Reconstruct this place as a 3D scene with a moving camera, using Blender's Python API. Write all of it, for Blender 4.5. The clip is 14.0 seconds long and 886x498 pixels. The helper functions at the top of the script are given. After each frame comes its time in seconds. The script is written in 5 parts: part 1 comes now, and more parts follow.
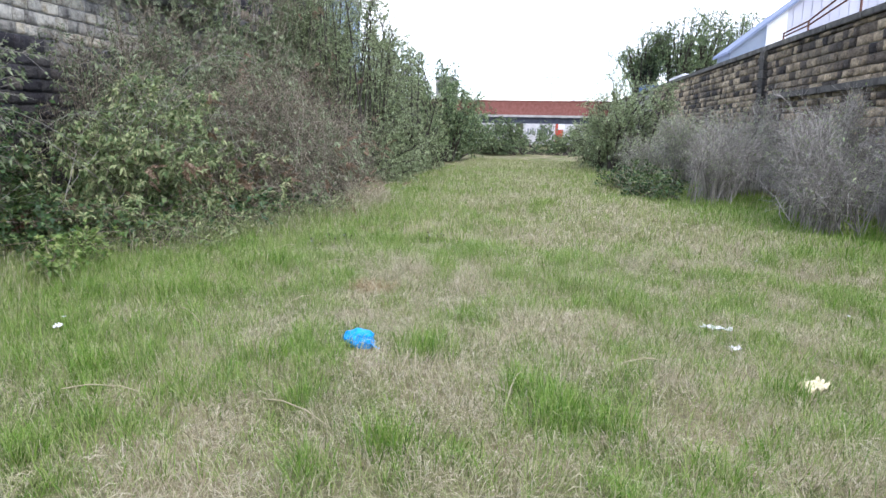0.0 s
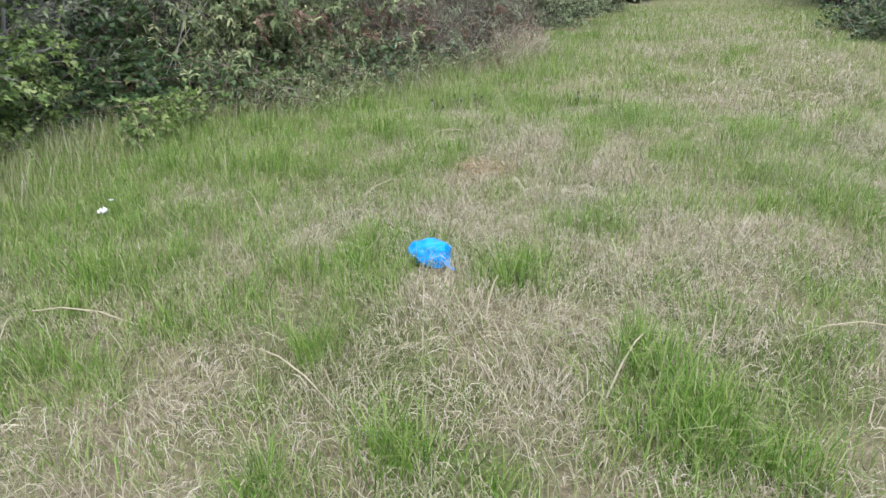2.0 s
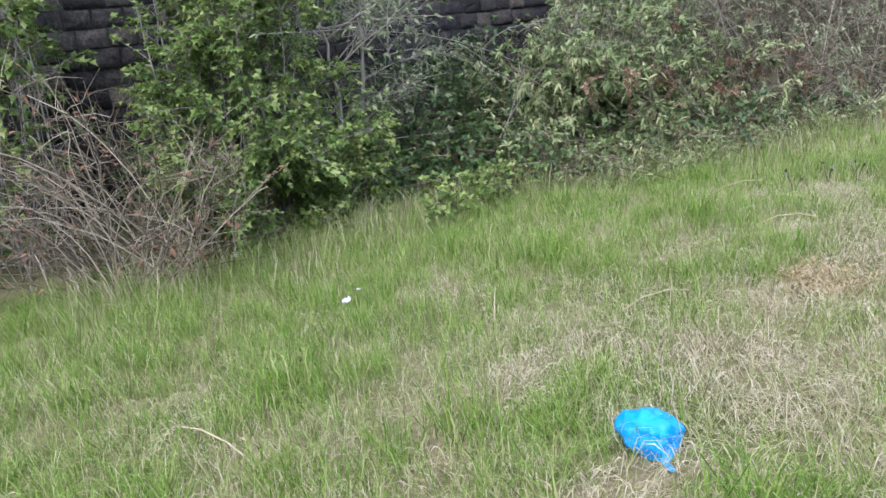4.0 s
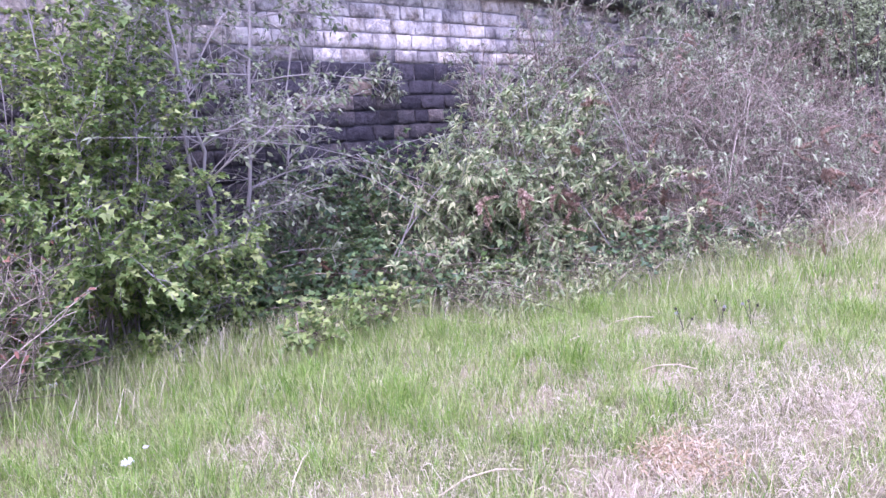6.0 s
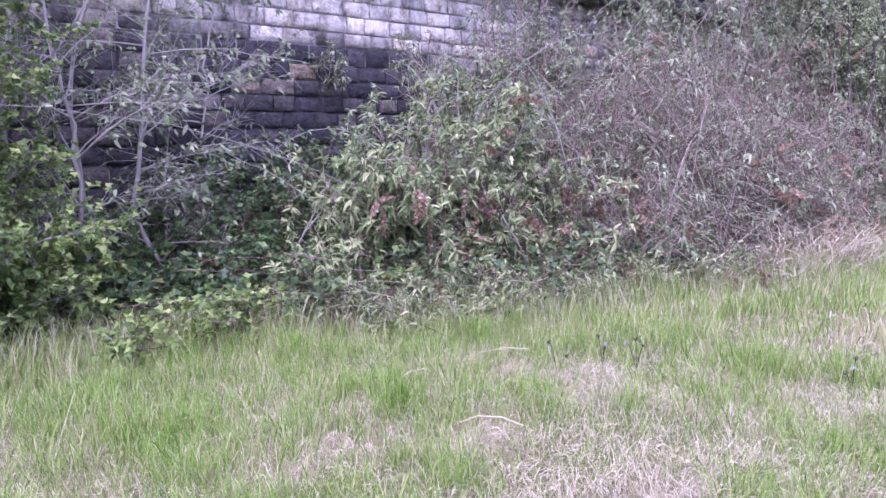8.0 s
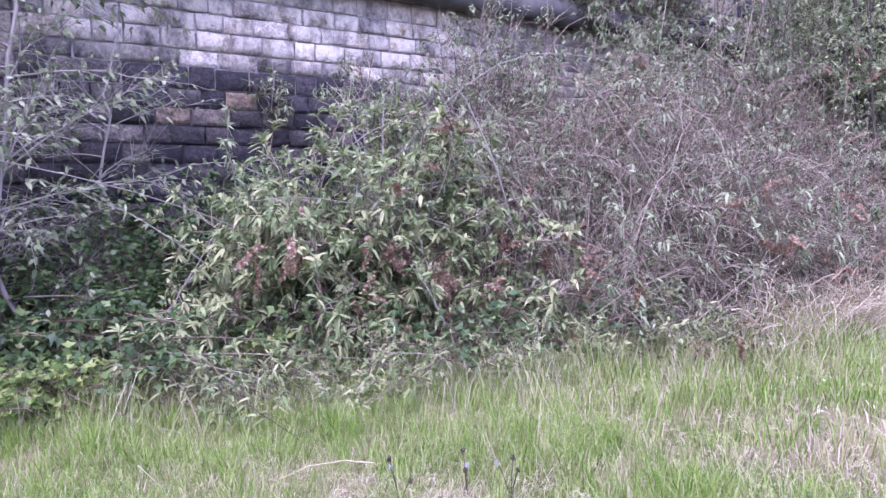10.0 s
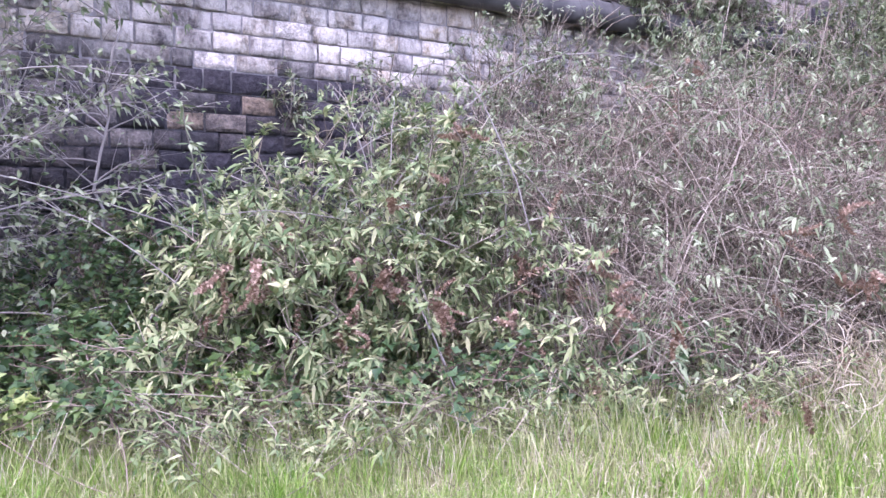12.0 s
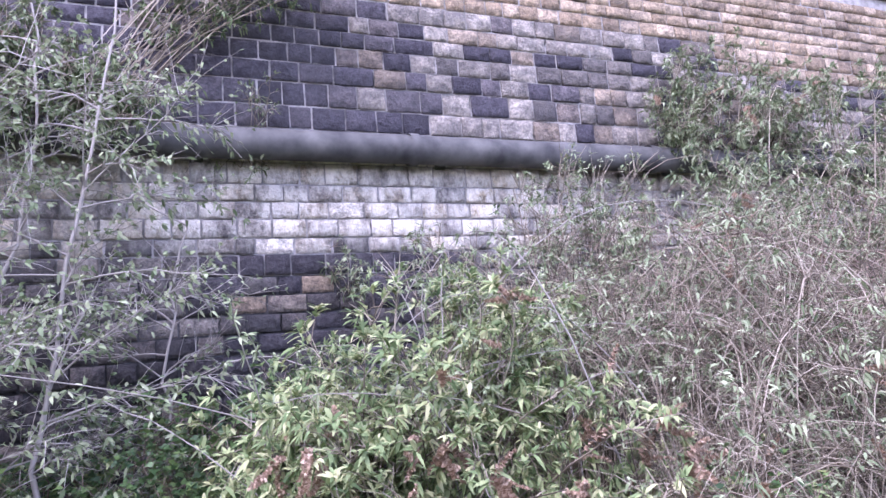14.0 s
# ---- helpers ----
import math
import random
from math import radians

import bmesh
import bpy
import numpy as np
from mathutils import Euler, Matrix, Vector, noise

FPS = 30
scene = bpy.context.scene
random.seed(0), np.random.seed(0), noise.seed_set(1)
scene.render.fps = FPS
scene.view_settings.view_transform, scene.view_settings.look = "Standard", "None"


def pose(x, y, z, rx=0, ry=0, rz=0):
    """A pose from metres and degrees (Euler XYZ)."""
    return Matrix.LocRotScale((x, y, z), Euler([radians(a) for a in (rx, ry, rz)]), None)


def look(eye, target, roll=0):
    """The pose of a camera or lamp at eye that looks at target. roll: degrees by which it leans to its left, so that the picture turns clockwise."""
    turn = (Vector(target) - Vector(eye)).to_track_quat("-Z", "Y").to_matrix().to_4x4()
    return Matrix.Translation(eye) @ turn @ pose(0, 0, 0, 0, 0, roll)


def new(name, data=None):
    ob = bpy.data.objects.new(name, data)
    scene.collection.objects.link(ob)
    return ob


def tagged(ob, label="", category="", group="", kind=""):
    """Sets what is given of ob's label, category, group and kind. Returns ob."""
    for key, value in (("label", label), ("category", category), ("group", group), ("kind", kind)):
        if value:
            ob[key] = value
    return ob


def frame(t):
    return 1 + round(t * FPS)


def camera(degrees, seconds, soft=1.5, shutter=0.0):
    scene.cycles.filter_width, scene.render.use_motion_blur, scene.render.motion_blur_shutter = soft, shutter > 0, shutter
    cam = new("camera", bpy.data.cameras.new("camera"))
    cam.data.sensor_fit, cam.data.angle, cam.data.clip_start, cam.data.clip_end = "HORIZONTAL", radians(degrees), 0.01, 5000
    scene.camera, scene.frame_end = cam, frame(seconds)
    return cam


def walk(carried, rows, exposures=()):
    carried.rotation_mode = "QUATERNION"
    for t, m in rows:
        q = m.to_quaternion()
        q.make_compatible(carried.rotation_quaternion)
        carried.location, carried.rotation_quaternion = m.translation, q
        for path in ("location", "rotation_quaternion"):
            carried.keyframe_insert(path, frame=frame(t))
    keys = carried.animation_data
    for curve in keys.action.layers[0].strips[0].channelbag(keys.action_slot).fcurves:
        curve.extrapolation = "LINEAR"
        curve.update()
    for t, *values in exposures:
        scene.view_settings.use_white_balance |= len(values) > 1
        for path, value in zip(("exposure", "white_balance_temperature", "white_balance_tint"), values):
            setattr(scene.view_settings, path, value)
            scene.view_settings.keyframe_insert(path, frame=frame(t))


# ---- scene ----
cam = camera(66.4, 14.0, soft=1.5)

PATH = [
    (0, (0.403, -0.138, 1.649), (0.127, 1.813, 1.305), 1.0),
    (0.5, (0.488, 0.214, 1.655), (0.212, 2.143, 1.206), -2.8),
    (1, (0.533, 0.635, 1.634), (0.355, 2.584, 1.221), 0.4),
    (1.5, (0.5, 0.955, 1.58), (-0.099, 2.799, 1.089), 0.8),
    (2, (0.562, 1.491, 1.531), (-0.183, 3.186, 0.774), -1.4),
    (2.5, (0.541, 1.907, 1.489), (-0.321, 3.57, 0.788), -4.0),
    (3, (0.562, 2.241, 1.495), (-0.557, 3.786, 0.893), -4.7),
    (3.5, (0.646, 2.643, 1.49), (-0.765, 3.952, 0.947), -4.8),
    (3.7, (0.628, 2.773, 1.461), (-0.931, 3.879, 0.871), -6.6),
    (5.8, (0.474, 3.847, 1.478), (-1.29, 4.773, 1.311), -6.1),
    (6, (0.468, 3.989, 1.456), (-1.121, 5.18, 1.217), -5.4),
    (6.5, (0.537, 4.371, 1.358), (-1.006, 5.613, 1.085), -5.1),
    (6.9, (0.586, 4.692, 1.335), (-0.964, 5.938, 1.125), -4.8),
    (7, (0.602, 4.739, 1.354), (-0.95, 5.988, 1.174), -5.1),
    (7.2, (0.592, 4.83, 1.382), (-0.933, 6.106, 1.173), -2.7),
    (9.3, (0.345, 6.475, 1.361), (-1.348, 7.51, 1.113), -3.9),
    (9.5, (0.287, 6.625, 1.337), (-1.355, 7.74, 1.093), -2.9),
    (10, (0.138, 7.037, 1.385), (-1.536, 8.124, 1.25), -1.6),
    (10.5, (-0.03, 7.252, 1.339), (-1.864, 8.038, 1.197), -0.1),
    (11, (-0.118, 7.667, 1.385), (-1.977, 8.404, 1.347), -0.4),
    (11.5, (-0.27, 7.692, 1.415), (-2.137, 8.408, 1.392), -0.8),
    (12, (-0.371, 7.812, 1.411), (-2.131, 8.758, 1.32), -0.2),
    (12.5, (-0.397, 7.916, 1.428), (-2.225, 8.727, 1.458), -0.5),
    (13, (-0.388, 7.946, 1.448), (-2.277, 8.592, 1.562), -3.7),
    (13.5, (-0.368, 7.965, 1.495), (-2.255, 8.557, 1.796), -5.3),
    (14, (-0.341, 7.979, 1.522), (-2.153, 8.746, 1.884), -5.5),
]
walk(cam, [(t, look(eye, target, roll)) for t, eye, target, roll in PATH],
     [(0.0, 0.76, 5950, 16), (2.2, 0.76, 6000, 17), (3.7, 0.88, 6000, 15), (5.8, 1.68, 5350, 56), (6.5, 1.47, 5350, 57), (9.5, 1.41, 5350, 55), (12.0, 1.72, 5570, 46), (14.0, 1.79, 5520, 42)])

# ---- world and light ----
world = bpy.data.worlds.new("world")
scene.world = world
world.use_nodes = True
wn, wl = world.node_tree.nodes, world.node_tree.links
wn.clear()
w_out = wn.new("ShaderNodeOutputWorld")
w_bg = wn.new("ShaderNodeBackground")
w_sky = wn.new("ShaderNodeTexSky")
w_sky.sky_type = "NISHITA"
w_sky.sun_disc = False
w_sky.sun_elevation = radians(52)
w_sky.sun_rotation = radians(137)
w_gain = wn.new("ShaderNodeMix")
w_gain.data_type = "RGBA"
w_gain.blend_type = "MULTIPLY"
w_gain.inputs["Factor"].default_value = 1.0
w_gain.inputs["B"].default_value = (0.11, 0.11, 0.11, 1)
w_co = wn.new("ShaderNodeTexCoord")
w_map = wn.new("ShaderNodeMapping")
w_map.inputs["Scale"].default_value = (1.0, 1.0, 3.0)
w_noise = wn.new("ShaderNodeTexNoise")
w_noise.inputs["Scale"].default_value = 1.7
w_noise.inputs["Detail"].default_value = 5
w_ramp = wn.new("ShaderNodeValToRGB")
w_ramp.color_ramp.elements[0].position = 0.44
w_ramp.color_ramp.elements[1].position = 0.62
w_mix = wn.new("ShaderNodeMix")
w_mix.data_type = "RGBA"
w_mix.inputs["B"].default_value = (1.12, 1.15, 1.2, 1)
wl.new(w_sky.outputs["Color"], w_gain.inputs["A"])
wl.new(w_co.outputs["Generated"], w_map.inputs["Vector"])
wl.new(w_map.outputs["Vector"], w_noise.inputs["Vector"])
wl.new(w_noise.outputs["Fac"], w_ramp.inputs["Fac"])
wl.new(w_ramp.outputs["Color"], w_mix.inputs["Factor"])
wl.new(w_gain.outputs["Result"], w_mix.inputs["A"])
wl.new(w_mix.outputs["Result"], w_bg.inputs["Color"])
w_bg.inputs["Strength"].default_value = 1.75
wl.new(w_bg.outputs["Background"], w_out.inputs["Surface"])

sun_data = bpy.data.lights.new("sun", "SUN")
sun_data.energy = 1.5
sun_data.angle = radians(40)
sun_data.color = (1.0, 0.96, 0.9)
sun = new("sun", sun_data)
sun.matrix_world = look((24, -18, 45), (0, 8, 0))


# ---- materials ----
def node(mt, kind, **inputs):
    n = mt.node_tree.nodes.new(kind)
    for k, v in inputs.items():
        n.inputs[k.replace("_", " ")].default_value = v
    return n


def base_mat(name, rough=0.8):
    mt = bpy.data.materials.new(name)
    mt.use_nodes = True
    bsdf = mt.node_tree.nodes["Principled BSDF"]
    bsdf.inputs["Roughness"].default_value = rough
    bsdf.inputs["Specular IOR Level"].default_value = 0.3
    return mt, bsdf


def link(mt, a, ao, b, bi):
    mt.node_tree.links.new(a.outputs[ao], b.inputs[bi])


def ramp(mt, stops, mode="LINEAR"):
    n = mt.node_tree.nodes.new("ShaderNodeValToRGB")
    n.color_ramp.interpolation = mode
    el = n.color_ramp.elements
    while len(el) < len(stops):
        el.new(0.5)
    for e, (p, c) in zip(el, stops):
        e.position = p
        e.color = (*c, 1)
    return n


def mixer(mt, blend="MIX", fac=0.5):
    n = mt.node_tree.nodes.new("ShaderNodeMix")
    n.data_type = "RGBA"
    n.blend_type = blend
    n.inputs["Factor"].default_value = fac
    return n


def world_noise(mt, scale, detail=4, stretch=(1, 1, 1), rough=0.55):
    g = node(mt, "ShaderNodeNewGeometry")
    m = node(mt, "ShaderNodeMapping")
    m.inputs["Scale"].default_value = stretch
    n = node(mt, "ShaderNodeTexNoise", Scale=scale, Detail=detail, Roughness=rough)
    link(mt, g, "Position", m, "Vector")
    link(mt, m, "Vector", n, "Vector")
    return n


def add_bump(mt, bsdf, src, out="Fac", strength=0.4, dist=0.02):
    b = node(mt, "ShaderNodeBump", Strength=strength, Distance=dist)
    link(mt, src, out, b, "Height")
    link(mt, b, "Normal", bsdf, "Normal")


def leaf_mat(name, stops, rough=0.55, glow=0.25, patch=0.35, patch_scale=1.3, spec=0.35):
    """Foliage: a colour for each leaf, drifting over the plant, with light let through."""
    mt, bsdf = base_mat(name, rough)
    bsdf.inputs["Specular IOR Level"].default_value = spec
    g = node(mt, "ShaderNodeNewGeometry")
    nz = world_noise(mt, patch_scale, 3)
    mth = node(mt, "ShaderNodeMath")
    mth.operation = "MULTIPLY_ADD"
    mth.inputs[1].default_value = patch * 2
    mth.inputs[2].default_value = -patch
    add = node(mt, "ShaderNodeMath")
    add.operation = "ADD"
    add.use_clamp = True
    cr = ramp(mt, stops)
    link(mt, nz, "Fac", mth, 0)
    link(mt, g, "Random Per Island", add, 0)
    link(mt, mth, "Value", add, 1)
    link(mt, add, "Value", cr, "Fac")
    link(mt, cr, "Color", bsdf, "Base Color")
    if glow:
        tr = node(mt, "ShaderNodeBsdfTranslucent")
        link(mt, cr, "Color", tr, "Color")
        mx = node(mt, "ShaderNodeMixShader", Fac=glow)
        out = mt.node_tree.nodes["Material Output"]
        link(mt, bsdf, "BSDF", mx, 1)
        link(mt, tr, "BSDF", mx, 2)
        link(mt, mx, "Shader", out, "Surface")
    return mt


def plain_mat(name, a, b, scale=6, rough=0.8, metal=0.0, bump=0.2, detail=5, dist=0.01, stretch=(1, 1, 1)):
    mt, bsdf = base_mat(name, rough)
    bsdf.inputs["Metallic"].default_value = metal
    nz = world_noise(mt, scale, detail, stretch)
    cr = ramp(mt, [(0.3, a), (0.7, b)])
    link(mt, nz, "Fac", cr, "Fac")
    link(mt, cr, "Color", bsdf, "Base Color")
    if bump:
        add_bump(mt, bsdf, nz, strength=bump, dist=dist)
    return mt


def ground_mat():
    mt, bsdf = base_mat("turf_soil", 0.95)
    big = world_noise(mt, 0.9, 4)
    fine = world_noise(mt, 38, 5, (1, 1, 0.3), 0.7)
    c1 = ramp(mt, [(0.4, (0.12, 0.15, 0.04)), (0.6, (0.3, 0.25, 0.15))])
    c2 = ramp(mt, [(0.3, (0.35, 0.35, 0.35)), (0.7, (1.3, 1.3, 1.25))])
    mx = mixer(mt, "MULTIPLY", 0.9)
    link(mt, big, "Fac", c1, "Fac")
    link(mt, fine, "Fac", c2, "Fac")
    link(mt, c1, "Color", mx, "A")
    link(mt, c2, "Color", mx, "B")
    link(mt, mx, "Result", bsdf, "Base Color")
    add_bump(mt, bsdf, fine, strength=0.8, dist=0.03)
    return mt


def stone_mat(name, stops, soot=0.6, lime=0.0, tone_scale=0.9, lime_lo=2.9, lime_hi=3.6, lime_top=4.55):
    """Weathered gritstone: a tone for each block, soot in drifting patches, lime washed down below the pipe."""
    mt, bsdf = base_mat(name, 0.9)
    info = node(mt, "ShaderNodeObjectInfo")
    g = node(mt, "ShaderNodeNewGeometry")
    rnd = node(mt, "ShaderNodeMath")
    rnd.operation = "ADD"
    link(mt, info, "Random", rnd, 0)
    link(mt, g, "Random Per Island", rnd, 1)
    fr = node(mt, "ShaderNodeMath")
    fr.operation = "FRACT"
    link(mt, rnd, "Value", fr, 0)
    tone = ramp(mt, stops)
    link(mt, fr, "Value", tone, "Fac")
    grain = world_noise(mt, 26, 6, rough=0.65)
    gcol = ramp(mt, [(0.3, (0.45, 0.45, 0.47)), (0.7, (1.4, 1.36, 1.3))])
    link(mt, grain, "Fac", gcol, "Fac")
    m1 = mixer(mt, "MULTIPLY", 0.85)
    link(mt, tone, "Color", m1, "A")
    link(mt, gcol, "Color", m1, "B")
    blotch = world_noise(mt, 8, 6, (1, 1, 1.2), 0.72)
    bcol = ramp(mt, [(0.35, (0.42, 0.42, 0.44)), (0.66, (1.4, 1.37, 1.33))])
    link(mt, blotch, "Fac", bcol, "Fac")
    m1b = mixer(mt, "MULTIPLY", 0.9)
    link(mt, m1, "Result", m1b, "A")
    link(mt, bcol, "Color", m1b, "B")
    patch = world_noise(mt, tone_scale, 4, (1, 1, 1.6))
    pr = ramp(mt, [(0.46, (0, 0, 0)), (0.6, (1, 1, 1))])
    link(mt, patch, "Fac", pr, "Fac")
    sm = node(mt, "ShaderNodeMath")
    sm.operation = "MULTIPLY"
    sm.inputs[1].default_value = soot
    link(mt, pr, "Color", sm, 0)
    m2 = mixer(mt)
    m2.inputs["B"].default_value = (0.05, 0.049, 0.05, 1)
    link(mt, sm, "Value", m2, "Factor")
    link(mt, m1b, "Result", m2, "A")
    last = m2
    if lime:
        sep = node(mt, "ShaderNodeSeparateXYZ")
        link(mt, g, "Position", sep, "Vector")
        zr = node(mt, "ShaderNodeMapRange")
        zr.inputs["From Min"].default_value = lime_lo
        zr.inputs["From Max"].default_value = lime_hi
        link(mt, sep, "Z", zr, "Value")
        zt = node(mt, "ShaderNodeMapRange")
        zt.inputs["From Min"].default_value = lime_top + 0.15
        zt.inputs["From Max"].default_value = lime_top
        link(mt, sep, "Z", zt, "Value")
        yr = ramp(mt, [(0.0, (0.3, 0.3, 0.3)), (0.25, (0.9, 0.9, 0.9)), (0.62, (1, 1, 1)), (1.0, (0.3, 0.3, 0.3))])
        ym = node(mt, "ShaderNodeMapRange")
        ym.inputs["From Min"].default_value = 6.5
        ym.inputs["From Max"].default_value = 15.0
        link(mt, sep, "Y", ym, "Value")
        link(mt, ym, "Result", yr, "Fac")
        drip = world_noise(mt, 3.0, 8, (1, 1.5, 0.8), 0.72)
        dr = ramp(mt, [(0.38, (0, 0, 0)), (0.58, (1, 1, 1))])
        link(mt, drip, "Fac", dr, "Fac")
        p = [node(mt, "ShaderNodeMath") for _ in range(4)]
        for q in p:
            q.operation = "MULTIPLY"
        link(mt, zr, "Result", p[0], 0)
        link(mt, zt, "Result", p[0], 1)
        link(mt, p[0], "Value", p[1], 0)
        link(mt, yr, "Color", p[1], 1)
        link(mt, p[1], "Value", p[2], 0)
        link(mt, dr, "Color", p[2], 1)
        each = node(mt, "ShaderNodeMapRange")
        each.inputs["To Min"].default_value = 0.6 * lime
        each.inputs["To Max"].default_value = 1.1 * lime
        link(mt, fr, "Value", each, "Value")
        link(mt, p[2], "Value", p[3], 0)
        link(mt, each, "Result", p[3], 1)
        p[3].use_clamp = True
        m3 = mixer(mt)
        m3.inputs["B"].default_value = (0.72, 0.685, 0.57, 1)
        link(mt, p[3], "Value", m3, "Factor")
        link(mt, last, "Result", m3, "A")
        last = m3
    link(mt, last, "Result", bsdf, "Base Color")
    add_bump(mt, bsdf, blotch, strength=1.0, dist=0.07)
    return mt


M_GROUND = ground_mat()
M_GRASS = leaf_mat("meadow_grass", [(0.0, (0.165, 0.21, 0.065)), (0.4, (0.295, 0.35, 0.115)), (0.65, (0.415, 0.415, 0.2)),
                                    (0.85, (0.5, 0.45, 0.3)), (1.0, (0.57, 0.515, 0.38))], 0.6, 0.3, 0.45, 1.2)
M_GREEN = leaf_mat("lush_grass", [(0.0, (0.085, 0.19, 0.018)), (0.45, (0.185, 0.335, 0.042)), (0.75, (0.32, 0.42, 0.1)), (1.0, (0.48, 0.455, 0.25))], 0.5, 0.35, 0.3)
M_STRAW = leaf_mat("dead_grass", [(0.0, (0.21, 0.175, 0.105)), (0.5, (0.45, 0.39, 0.25)), (1.0, (0.63, 0.57, 0.415))], 0.7, 0.1, 0.2)
M_LIGHT = stone_mat("limewashed_gritstone", [(0.0, (0.11, 0.105, 0.1)), (0.3, (0.25, 0.23, 0.195)), (0.65, (0.37, 0.33, 0.245)), (1.0, (0.47, 0.4, 0.26))], 0.3, 1.0)
M_DARK = stone_mat("sooty_gritstone", [(0.0, (0.038, 0.036, 0.036)), (0.55, (0.08, 0.075, 0.071)), (0.9, (0.145, 0.13, 0.112)), (1.0, (0.2, 0.175, 0.14))], 0.4, 0.5, lime_lo=2.7, lime_hi=3.6)
M_UPPER = stone_mat("soot_streaked_gritstone", [(0.0, (0.035, 0.033, 0.042)), (0.6, (0.072, 0.068, 0.082)), (0.9, (0.12, 0.11, 0.115)), (1.0, (0.2, 0.17, 0.14))], 0.4, 0.0, 0.35)
M_GREY = stone_mat("grey_weathered_stone", [(0.0, (0.09, 0.085, 0.08)), (0.6, (0.165, 0.152, 0.135)), (1.0, (0.29, 0.265, 0.22))], 0.4, 0.0, 0.8)
M_TAN = stone_mat("clean_sandstone", [(0.0, (0.22, 0.17, 0.115)), (0.5, (0.38, 0.305, 0.205)), (1.0, (0.47, 0.395, 0.285))], 0.3)
M_SANDY = stone_mat("weathered_buff_stone", [(0.0, (0.17, 0.145, 0.115)), (1.0, (0.34, 0.285, 0.21))], 0.45, 0.0, 1.6)
M_PATCHY = stone_mat("pale_patchy_stone", [(0.0, (0.2, 0.185, 0.16)), (1.0, (0.38, 0.355, 0.3))], 0.45, 0.0, 2.2)
M_WHITE = stone_mat("lime_crusted_stone", [(0.0, (0.58, 0.56, 0.47)), (1.0, (0.68, 0.65, 0.55))], 0.25)
M_BLACK = stone_mat("soot_black_stone", [(0.0, (0.032, 0.031, 0.036)), (1.0, (0.08, 0.075, 0.08))], 0.3, 0.0)
M_BUFF = stone_mat("buff_stone", [(0.0, (0.2, 0.16, 0.115)), (1.0, (0.29, 0.235, 0.165))], 0.15)
M_RUBBLE = stone_mat("tan_rubble_stone", [(0.0, (0.05, 0.045, 0.045)), (0.35, (0.2, 0.165, 0.125)), (0.7, (0.42, 0.345, 0.24)), (1.0, (0.6, 0.5, 0.35))], 0.5, 0.0, 0.45)
M_MORTAR = plain_mat("mortar", (0.18, 0.17, 0.155), (0.38, 0.36, 0.33), 7, 0.95)
M_SOOTMORTAR = plain_mat("sooty_mortar", (0.03, 0.03, 0.032), (0.09, 0.085, 0.08), 7, 0.95)
M_PIPE = plain_mat("weathered_pipe", (0.025, 0.025, 0.025), (0.12, 0.118, 0.105), 2.5, 0.75, 0.0, 0.25)
M_COPING = plain_mat("coping_stone", (0.05, 0.047, 0.045), (0.17, 0.16, 0.14), 4, 0.9)
M_BARK = plain_mat("grey_bark", (0.13, 0.115, 0.095), (0.33, 0.31, 0.28), 14, 0.85, 0, 0.4, 5, 0.01, (1, 1, 0.3))
M_DARKBARK = plain_mat("dark_bark", (0.035, 0.03, 0.025), (0.1, 0.085, 0.07), 14, 0.9, 0, 0.4)
M_CANE = leaf_mat("dead_cane", [(0.0, (0.06, 0.05, 0.035)), (0.5, (0.185, 0.155, 0.11)), (1.0, (0.42, 0.37, 0.28))], 0.8, 0.0, 0.15, 1.0, 0.2)
M_CANERED = leaf_mat("reddish_cane", [(0.0, (0.065, 0.046, 0.033)), (0.6, (0.17, 0.128, 0.093)), (1.0, (0.34, 0.275, 0.21))], 0.8, 0.0, 0.15, 1.0, 0.2)
M_GREYTWIG = leaf_mat("grey_twig", [(0.0, (0.15, 0.135, 0.12)), (0.5, (0.3, 0.275, 0.25)), (1.0, (0.5, 0.47, 0.43))], 0.8, 0.0, 0.15, 1.0, 0.2)
M_SAPBARK = leaf_mat("pale_sapling_bark", [(0.0, (0.12, 0.11, 0.09)), (0.5, (0.25, 0.23, 0.195)), (1.0, (0.43, 0.405, 0.355))], 0.8, 0.0, 0.15, 1.0, 0.2)
M_BUDD = leaf_mat("buddleia_leaf", [(0.0, (0.09, 0.14, 0.055)), (0.4, (0.21, 0.275, 0.12)), (0.75, (0.335, 0.38, 0.18)), (1.0, (0.46, 0.46, 0.25))], 0.85, 0.3, 0.4, 1.4, 0.15)
M_BUDDGREY = leaf_mat("grey_buddleia_leaf", [(0.0, (0.09, 0.125, 0.06)), (0.5, (0.2, 0.245, 0.13)), (1.0, (0.35, 0.385, 0.235))], 0.75, 0.2, 0.35, 1.3, 0.15)
# darker copy of the grey buddleia leaf, with shade put into its colour
M_BUDDSHADE = leaf_mat("buddleia_leaf_painted_shade", [(0.0, (0.05, 0.08, 0.035)), (0.5, (0.115, 0.155, 0.07)), (1.0, (0.23, 0.27, 0.14))], 0.75, 0.2, 0.35, 1.3, 0.15)
M_SEED = leaf_mat("brown_seed_head", [(0.0, (0.19, 0.125, 0.08)), (0.6, (0.35, 0.25, 0.17)), (1.0, (0.5, 0.39, 0.285))], 0.85, 0.05, 0.15, 3.0, 0.1)
